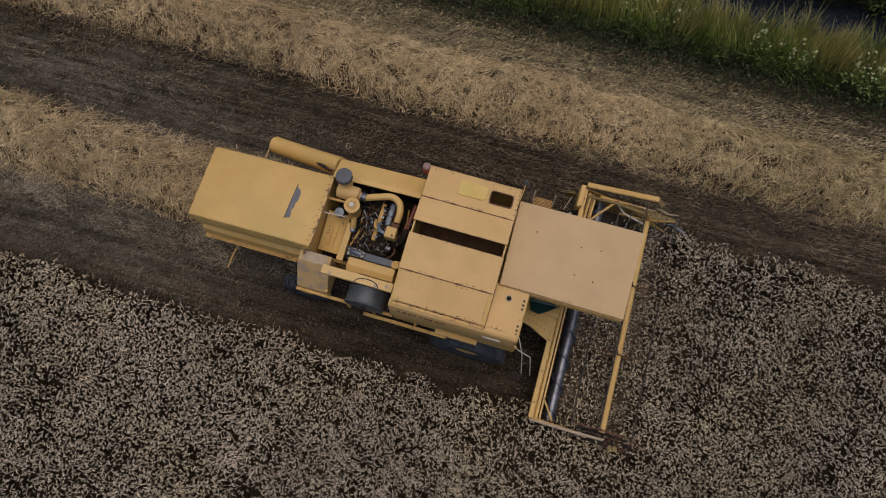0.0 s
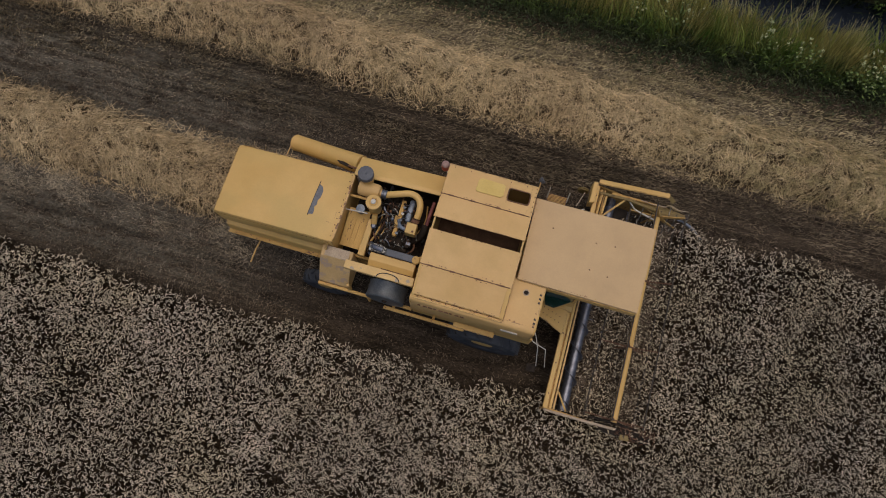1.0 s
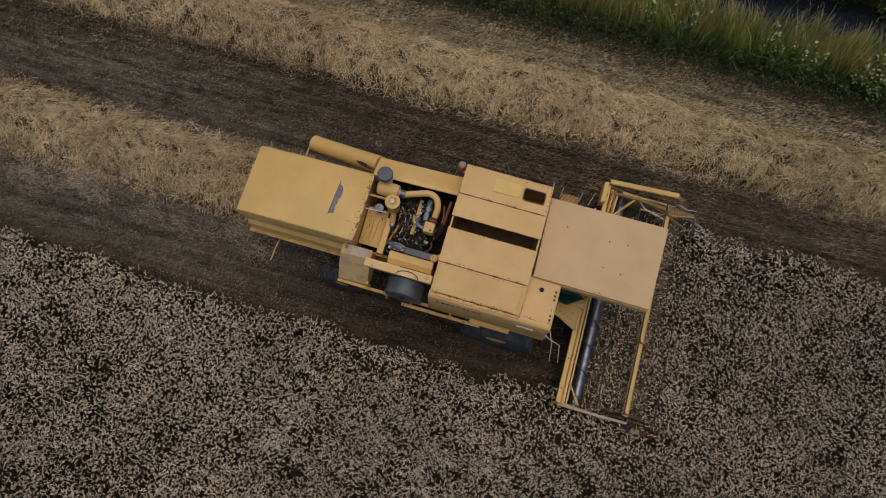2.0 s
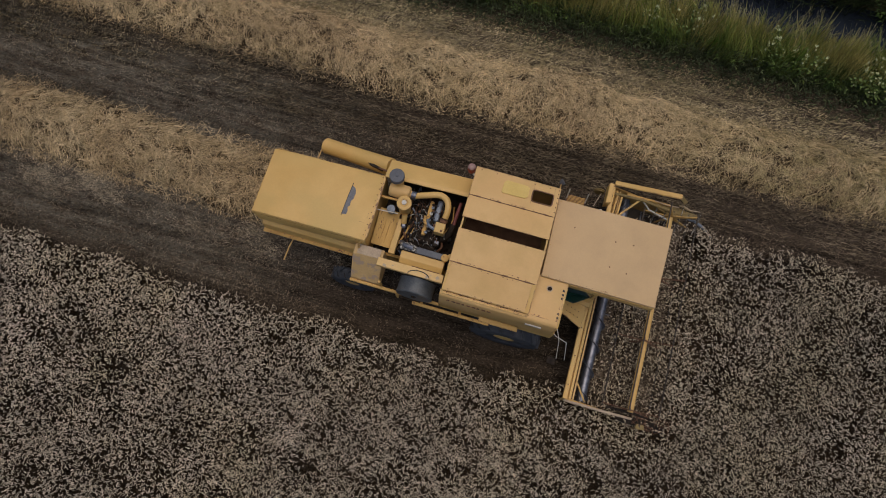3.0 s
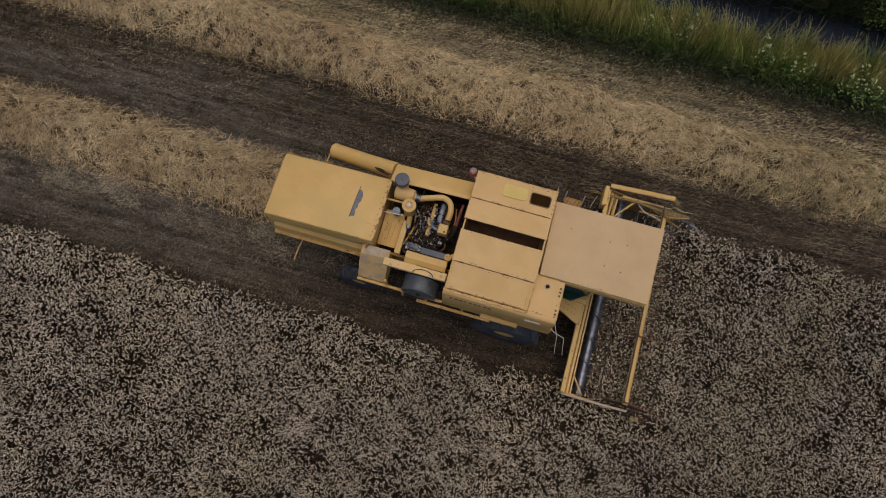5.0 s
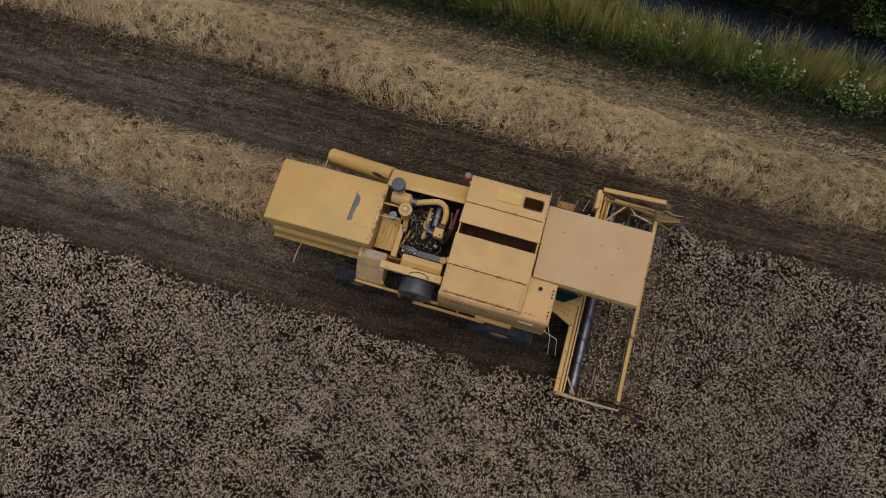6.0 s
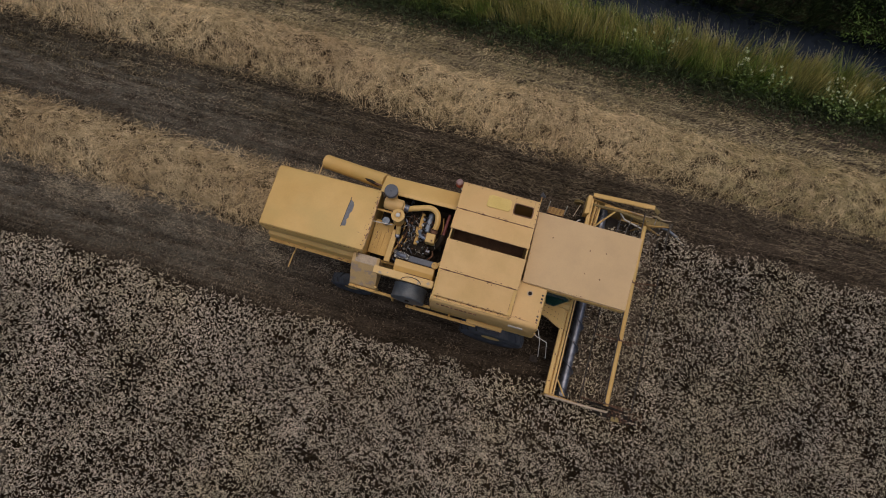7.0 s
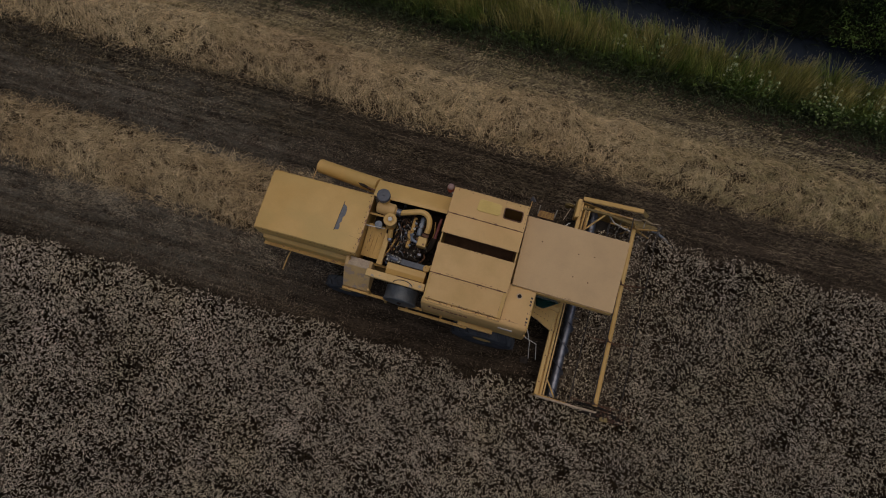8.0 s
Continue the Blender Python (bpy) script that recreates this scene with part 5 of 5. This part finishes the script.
def mound(x, y, yc, half, top, seed):
    """Height of a straw windrow: a rounded back of clumps, one for each push of the straw walkers."""
    c = yc + 0.07 * np.sin(x * 0.8 + seed) + 0.05 * np.sin(x * 2.1 + 2 * seed)
    hw = half * (1 + 0.08 * np.sin(x * 1.37 + seed) + 0.06 * np.sin(x * 3.3) + 0.22 * (value_noise(x, y, (0.35, 3.0), 9) - 0.5))
    u = np.clip(1 - np.abs((y - c) / hw) ** 2.2, 0, 1) ** 0.8
    pulse = np.abs(np.sin(np.pi * (x / 1.55 + 0.22 * np.sin(x * 0.9 + seed) + 0.12 * (y - yc)))) ** 0.45
    return u * top * (0.58 + 0.34 * pulse + 0.14 * bumps(x * 1.2, y * 1.4, seed) + 0.36 * (value_noise(x, y, (0.42, 0.3), 7) - 0.5) + 0.26 * (value_noise(x, y, (0.17, 0.13), 8) - 0.5))


def build_windrow(yc, half, top, x0, x1, seed, n, material, label):
    xs, ys = np.arange(x0, x1, 0.10), np.linspace(yc - half * 1.3, yc + half * 1.3, 34)
    gx, gy = np.meshgrid(xs, ys, indexing="ij")

    def height(x, y):
        ends = np.clip((x1 - x) / 0.5, 0, 1) ** 0.5 * np.clip((x - x0) / 0.5, 0, 1) ** 0.5
        return mound(x, y, yc, half, top, seed) * ends
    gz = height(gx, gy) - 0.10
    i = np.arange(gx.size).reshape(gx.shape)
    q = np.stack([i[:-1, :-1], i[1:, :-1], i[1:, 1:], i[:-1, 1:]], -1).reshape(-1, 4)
    # dark core: its colour stands for the shade seen between the straws
    core = mesh_arrays("straw_core", np.stack([gx, gy, gz], -1).reshape(-1, 3), q, STRAW_GAP_SHADE)
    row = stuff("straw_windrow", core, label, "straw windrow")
    x = np.random.uniform(max(x0, -16.6), min(x1, 11.2), n)
    y = yc + np.random.uniform(-1.3, 1.3, n) * half
    thin = np.random.rand(n) < np.interp(np.abs(y - yc) / half, [0.75, 1.0, 1.3], [1.0, 0.45, 0.04]) * np.clip(0.72 + 1.5 * (value_noise(x, y, (0.16, 0.12), 12) - 0.5), 0.12, 1.0)
    x, y = x[thin], y[thin]
    n = len(x)
    # most straws lie in the back of the heap, a few stick out
    a = np.random.uniform(0, 2 * np.pi, n)
    ln = np.random.uniform(0.08, 0.30, n)
    stray = np.random.rand(n) < 0.10
    dx, dy = np.cos(a) * ln / 2, np.sin(a) * ln / 2
    sink = np.random.uniform(-0.11, 0.015, n) + np.where(stray, 0.03, 0.0)
    tilt = np.random.normal(0, 0.022, n) + np.where(stray, np.random.normal(0.02, 0.06, n), 0)
    bow = np.random.normal(0, 0.035, (2, n)) * ln / 0.2

    def lie(px, py, dz):
        return np.stack([px, py, np.maximum(height(px, py) + sink + dz, 0.012)], -1)
    line = np.stack([lie(x - dx, y - dy, -tilt), lie(x + bow[0], y + bow[1], 0.008), lie(x + dx, y + dy, tilt)], 1)
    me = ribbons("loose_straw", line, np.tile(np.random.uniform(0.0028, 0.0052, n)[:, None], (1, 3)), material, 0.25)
    straw = new("loose_straw", me)
    straw.parent = row
    tagged(straw, kind="stuff")


def build_stubble():
    x, _ = scatter(430000, -16.6, 10.8, 0, 1)
    rows = np.round(np.random.uniform(-2.7, 6.7, len(x)) / 0.125) * 0.125
    y = rows + np.random.normal(0, 1, len(x)) * np.where(rows > 5.0, 0.032, 0.026)
    keep = ~in_crop(x, y) & ~((x > 1.3) & (x < 3.2) & (y > -2.6) & (y < 2.2))
    keep &= np.random.rand(len(x)) < np.clip(0.55 + 0.5 * bumps(x * 0.6, y * 2.0, 4.0), 0.1, 1)
    keep &= (np.random.rand(len(x)) < 0.22) | (y > -1.1) | (x < -3.5)
    keep &= ~((np.abs(y - 4.47) < 0.6) | ((np.abs(y - 0.36) < 0.55) & (x < -5.6)))
    x, y = x[keep], y[keep]
    n = len(x)
    h = np.random.uniform(0.03, 0.085, n)
    # bent over by the header, more evenly where the harvester has passed
    a = np.random.normal(-0.45, 1.0, n) * np.interp(x, [-6, 3], [0.8, 1.8])
    k = np.random.uniform(0.02, 0.09, n)
    line = np.stack([np.stack([x, y, np.zeros(n) - 0.01], -1), np.stack([x + k * np.cos(a), y + k * np.sin(a), h], -1)], 1)
    tall = (y > 2.42 + 0.06 * np.sin(x * 1.1)) & (y < 3.75) & (np.random.rand(n) < np.interp(x, [0, 6], [1.0, 0.35]))
    line[tall, 1, 2] += np.random.uniform(0.02, 0.07, tall.sum())
    line[tall, 1, 0] += np.random.uniform(0.02, 0.09, tall.sum())
    line[tall, 1, 1] -= np.random.uniform(0.0, 0.05, tall.sum())
    pale = y > 5.05 + 0.1 * np.sin(x * 1.7)
    pale &= y < 6.5 - 0.07 * np.maximum(0, x - 3)
    pale &= np.random.rand(n) < 0.95 - 0.55 * np.clip((y - 5.8) / 0.8, 0, 1) + 0.3 * bumps(x, y * 2, 2)
    w = np.tile([0.0056, 0.0042], (n, 1))
    stuff("tall_stubble", ribbons("tall_stubble", line[tall], w[tall] * 1.1, TALL_STUBBLE), "longer olive-brown stubble beside the straw windrow", "stubble")
    low = ~pale & ~tall
    stuff("stubble", ribbons("stubble", line[low], w[low], STUBBLE), "short dull brown stubble in drilled rows", "stubble")
    line = line[pale]
    line[:, 1, 0] += 0.03
    stuff("pale_stubble", ribbons("pale_stubble", line, w[pale] * 1.2, PALE_STUBBLE), "paler straw-coloured stubble beside the verge", "stubble")
    # loose bits of straw and chaff on the soil, mostly lying along the rows
    m = 150000
    x, y = scatter(m, -16.6, 10.8, -2.6, 6.9)
    pale = np.exp(-((y - 5.75) / 0.55) ** 2) + 0.75 * np.exp(-((y - 2.2 - 0.08 * np.sin(x)) / 0.25) ** 2) * np.clip((-2 - x) / 3, 0, 1) + 1.1 * np.exp(-((y + 0.95 + 0.1 * np.sin(x * 1.3)) / 0.3) ** 2) * np.clip((-4.5 - x) / 2, 0, 1) * np.clip(0.4 + bumps(x * 1.5, y * 1.5, 3), 0, 1) + 0.02
    keep = (np.random.rand(m) < pale * (0.6 + 0.5 * bumps(x * 1.3, y * 3.0, 7))) & ~in_crop(x, y)
    x, y = x[keep], y[keep]
    # dusty drift beside the fresh windrow
    dx, dy = scatter(36000, -15.5, -4.2, -1.60, -0.45)
    drift = np.random.rand(len(dx)) < np.clip(0.15 + 1.3 * bumps(dx * 1.1, dy * 1.6, 3), 0, 1) * np.exp(-((dy + 0.95) / 0.38) ** 2)
    x, y = np.concatenate([x, dx[drift]]), np.concatenate([y, dy[drift]])
    m = len(x)
    a = np.random.normal(0, 0.6, m)
    ln = np.random.uniform(0.025, 0.11, m)
    z = np.random.uniform(0.015, 0.07, m)
    dx, dy = np.cos(a) * ln / 2, np.sin(a) * ln / 2
    line = np.stack([np.stack([x - dx, y - dy, z], -1), np.stack([x + dx, y + dy, z + np.random.normal(0, 0.012, m)], -1)], 1)
    stuff("chaff", ribbons("chaff", line, np.tile(np.random.uniform(0.0014, 0.0028, m)[:, None], (1, 2)), CHAFF), "pale scattered chaff and bits of straw", "chaff")


def build_cut_crop():
    """Cut stalks and ears that lie on the knife and in front of the auger."""
    n = 6000
    x, y = scatter(n, 1.75, 3.25, -2.55, 1.85)
    z = np.interp(x, [1.7, 2.4, 3.3], [0.32, 0.30, 0.52]) + np.random.uniform(0, 0.16, n)
    a = np.random.normal(np.pi, 0.7, n)
    ln = np.random.uniform(0.08, 0.30, n)
    d = np.stack([np.cos(a), np.sin(a), np.random.uniform(-0.3, 0.3, n)], -1) * ln[:, None]
    p = np.stack([x, y, z], -1)
    line = np.stack([p - d / 2, p + d / 2], 1)
    stuff("cut_wheat", ribbons("cut_wheat", line, np.full((n, 2), 0.0035), STUBBLE), "brown cut wheat lying in the header", "cut wheat")


def blades(name, n, x0, x1, y0, y1, h0, h1, width, material, label, lean=0.35, curl=0.5, clump=0.5, seed=1.0, wind=(0, 0), tip=None):
    """Grass in tufts: thick and thin places, each tuft with a lean of its own; tip gives every stem a feathery seed head."""
    x, y = scatter(n, x0, x1, y0, y1)
    b = bumps(x * 1.4, y * 2.2, seed)
    tuft = value_noise(x, y, (0.30, 0.24), int(seed) + 20)
    keep = np.random.rand(n) < np.clip(0.55 + 0.6 * clump * b + 1.5 * clump * (tuft - 0.5), 0.05, 1)
    x, y, b, tuft = x[keep], y[keep], b[keep], tuft[keep]
    n = len(x)
    h = np.random.uniform(h0, h1, n) * (1 + 0.22 * b + 0.6 * (value_noise(x, y, (0.5, 0.4), 4) - 0.5))
    a = np.random.uniform(0, 2 * np.pi, n)
    out = np.abs(np.random.normal(0, lean, n)) * h
    sway_x, sway_y = value_noise(x, y, (0.6, 0.5), int(seed) + 40) - 0.5, value_noise(x, y, (0.6, 0.5), int(seed) + 60) - 0.5
    px, py = out * np.cos(a) + (wind[0] + 0.45 * sway_x) * h, out * np.sin(a) + (wind[1] + 0.35 * sway_y) * h
    z = ground_height(y) - 0.02
    ts = np.array([0, 0.4, 0.75, 1.0])
    line = np.stack([x[:, None] + px[:, None] * ts ** 2, y[:, None] + py[:, None] * ts ** 2,
                     z[:, None] + h[:, None] * (ts - curl * np.random.uniform(0, 0.4, n)[:, None] * ts ** 3)], -1)
    w = width * np.random.uniform(0.6, 1.4, n)[:, None] * np.array([0.9, 1.0, 0.7, 0.15])[None, :]
    if tip:
        top, way = line[::3, 3], line[::3, 3] - line[::3, 2]
        way /= np.linalg.norm(way, axis=1, keepdims=True) + 1e-9
        size = np.random.uniform(0.05, 0.12, len(top))[:, None]
        head = np.stack([top - way * size * 0.3, top + way * size * 0.3, top + way * size], 1)
        stuff("seed_heads", ribbons("seed_heads", head, np.random.uniform(0.004, 0.008, len(top))[:, None] * np.array([0.4, 1.0, 0.2])[None, :], tip, 0.2), "feathery grey-purple grass seed heads", "grass")
    return stuff(name, ribbons(name, line, w, material, 0.1), label, "grass")


def leaf_mass(name, n, x0, x1, y0, y1, h, size, material, label, seed):
    """A rough mass of leaves over the ground, in clumps with gaps between."""
    x, y = scatter(n, x0, x1, y0, y1)
    c = bumps(x * 1.6, y * 1.9, seed)
    keep = np.random.rand(n) < np.clip(0.5 + 0.8 * c, 0.04, 1)
    x, y, c = x[keep], y[keep], c[keep]
    n = len(x)
    z = np.maximum(ground_height(y), -0.6) + np.random.uniform(0.05, 1, n) ** 0.6 * h * (0.7 + 0.6 * c)
    a, el = np.random.uniform(0, 2 * np.pi, n), np.random.uniform(-0.6, 0.6, n)
    ln = np.random.uniform(0.6, 1.4, n) * size
    d = np.stack([np.cos(a) * np.cos(el), np.sin(a) * np.cos(el), np.sin(el)], -1) * ln[:, None]
    p = np.stack([x, y, z], -1)
    line = np.stack([p, p + d * 0.5 + np.array([0, 0, 0.015]), p + d], 1)
    stuff(name, strands(name, line, ln[:, None] * np.array([0.05, 0.26, 0.03])[None, :], material, 3, 0.15), label, "foliage")


def build_herbs():
    """Low dark leafy growth along the foot of the tall grass."""
    n = 12000
    x, y = scatter(n, -10, 11.5, 6.15, 7.5)
    keep = np.random.rand(n) < np.clip((y - 6.1) / 0.45 + 0.35 * bumps(x * 1.1, y, 3), 0.03, 1)
    x, y = x[keep], y[keep]
    n = len(x)
    top = (0.10 + 0.26 * np.clip((y - 6.2) / 0.9, 0, 1)) * (1 + 0.5 * bumps(x * 1.7, y * 2, 6))
    z = ground_height(y) + np.random.uniform(0.02, 1, n) * np.maximum(top, 0.05)
    a = np.random.uniform(0, 2 * np.pi, n)
    el = np.random.uniform(-0.3, 0.7, n)
    ln = np.random.uniform(0.06, 0.15, n)
    d = np.stack([np.cos(a) * np.cos(el), np.sin(a) * np.cos(el), np.sin(el)], -1) * ln[:, None]
    p = np.stack([x, y, z], -1)
    line = np.stack([p, p + d * 0.5 + np.array([0, 0, 0.012]), p + d], 1)
    w = ln[:, None] * np.array([0.05, 0.2, 0.03])[None, :]
    stuff("verge_herbs", strands("verge_herbs", line, w, HERB, 3, 0.15), "low dark green weeds at the field edge", "weeds")


def build_umbel_plant(seed):
    """A flowering umbel: branched stem, feathery leaves, flat cream flower heads."""
    rnd = random.Random(seed)
    stem = bmesh.new()
    heads = []
    h = rnd.uniform(0.85, 1.1)
    tube([(0, 0, 0), (0.02, 0.01, h * 0.5), (0.03, 0.03, h)], [0.010, 0.008, 0.005], 5, stem)
    heads.append((0.03, 0.03, h, rnd.uniform(0.028, 0.042)))
    for k in range(rnd.randint(3, 5)):
        a, r, z = rnd.uniform(0, 6.28), rnd.uniform(0.12, 0.26), rnd.uniform(0.45, 0.7) * h
        tip = (r * math.cos(a), r * math.sin(a), z + rnd.uniform(0.15, 0.3))
        tube([(0.02, 0.01, z), (tip[0] * 0.6, tip[1] * 0.6, z + 0.1), tip], [0.006, 0.005, 0.003], 4, stem)
        heads.append((*tip, rnd.uniform(0.016, 0.030)))
    for k in range(26):
        a, r, z = rnd.uniform(0, 6.28), rnd.uniform(0.03, 0.26), rnd.uniform(0.1, 0.75) * h
        c = Vector((r * math.cos(a), r * math.sin(a), z))
        u = Vector((math.cos(a), math.sin(a), rnd.uniform(-0.4, 0.3))) * rnd.uniform(0.05, 0.11)
        v = Vector((-math.sin(a), math.cos(a), 0)) * rnd.uniform(0.02, 0.04)
        prism([c, c + u * 0.5 + v, c + u, c + u * 0.5 - v], (0, 0, 0.002), stem)
    e = thing("umbel_plant", 0, 0, 0, "green weed with cream flat flower heads in the grass", "wildflower", "flowering weeds on the verge")
    part("stem", stem, STEM, e)
    for x, y, z, r in heads:
        bm = bmesh.new()
        for k in range(16):
            a, q = rnd.uniform(0, 6.28), r * math.sqrt(rnd.random())
            turned((x + q * math.cos(a), y + q * math.sin(a), z - q * 0.2), (0, 0, 1), [(-0.004, 0.004), (0.0, r * 0.22), (0.008, r * 0.16)], 5, bm)
        part("flower_head", bm, UMBEL, e)
    return e


def build_umbels():
    rnd = random.Random(11)
    kinds = [build_umbel_plant(k) for k in range(4)]
    spots = [(rnd.gauss(5.0, 0.35), rnd.uniform(6.9, 7.4)) for k in range(6)] + [(rnd.gauss(6.9, 0.8), rnd.uniform(6.75, 7.5)) for k in range(16)] + \
            [(rnd.uniform(-4, 3), rnd.uniform(7.0, 7.7)) for k in range(8)] + [(rnd.uniform(8.2, 11), rnd.uniform(6.9, 7.6)) for k in range(8)]
    for k, (x, y) in enumerate(spots):
        m = pose(x, y, float(ground_height(y)), rnd.uniform(-8, 8), rnd.uniform(-8, 8), rnd.uniform(0, 360))
        if k < 4:
            kinds[k].matrix_basis = m
        else:
            copy_thing(kinds[k % 4], m)


build_wheat()
build_far_wheat()
build_cut_crop()
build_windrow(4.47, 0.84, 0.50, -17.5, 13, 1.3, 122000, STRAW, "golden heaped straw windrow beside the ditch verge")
build_windrow(0.36, 0.82, 0.44, -17.5, -5.1, 4.1, 53000, FRESH_STRAW, "fresh golden straw windrow behind the harvester")
build_stubble()
blades("tall_grass", 27000, -7.5, 11.5, 6.95, 8.05, 0.6, 1.18, 0.0068, GRASS, "tall yellow-green seeding grass on the verge", 0.16, 0.5, 0.9, 1.0, (-0.12, 0.05))
blades("green_grass", 15000, -8, 11.5, 6.75, 7.9, 0.3, 0.75, 0.0085, BLADE, "fresh green grass below the tall seeding grass", 0.35, 0.8, 0.9, 2.0, (-0.1, -0.08))
blades("foot_grass", 16000, -9, 11.5, 6.75, 7.3, 0.2, 0.45, 0.006, HERB, "dark arching grass along the verge's foot", 0.5, 1.0, 0.8, 6.0, (-0.1, -0.35))
blades("short_grass", 14000, -9, 11.5, 5.9, 7.0, 0.06, 0.20, 0.0045, HERB, "short green grass at the verge's foot", 0.6, 0.8, 0.9, 3.0)
blades("bank_grass", 5000, -7.5, 11.5, 7.8, 8.45, 0.25, 0.6, 0.007, BLADE, "rough green grass down the ditch bank", 0.4, 0.8, 0.9, 7.0)
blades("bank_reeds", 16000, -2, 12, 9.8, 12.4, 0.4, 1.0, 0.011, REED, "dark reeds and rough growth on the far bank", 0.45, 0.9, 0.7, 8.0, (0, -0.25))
build_herbs()
build_umbels()
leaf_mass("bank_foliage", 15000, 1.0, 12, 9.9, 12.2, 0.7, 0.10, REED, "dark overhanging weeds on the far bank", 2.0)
leaf_mass("bank_bush", 6500, 7.4, 11.2, 9.7, 12.0, 0.9, 0.10, LEAF, "green leafy bush on the far bank", 4.5)
leaf_mass("verge_leaves", 5000, -8, 11, 6.7, 7.6, 0.55, 0.075, LEAF, "green leafy weeds among the tall grass", 9.0)
blades("seeding_stems", 9000, -7.5, 11.5, 7.05, 8.05, 0.9, 1.3, 0.0048, SEED, "golden seed stems standing above the grass", 0.12, 0.3, 1.2, 5.0, (-0.12, 0.05), SEED_HEAD)
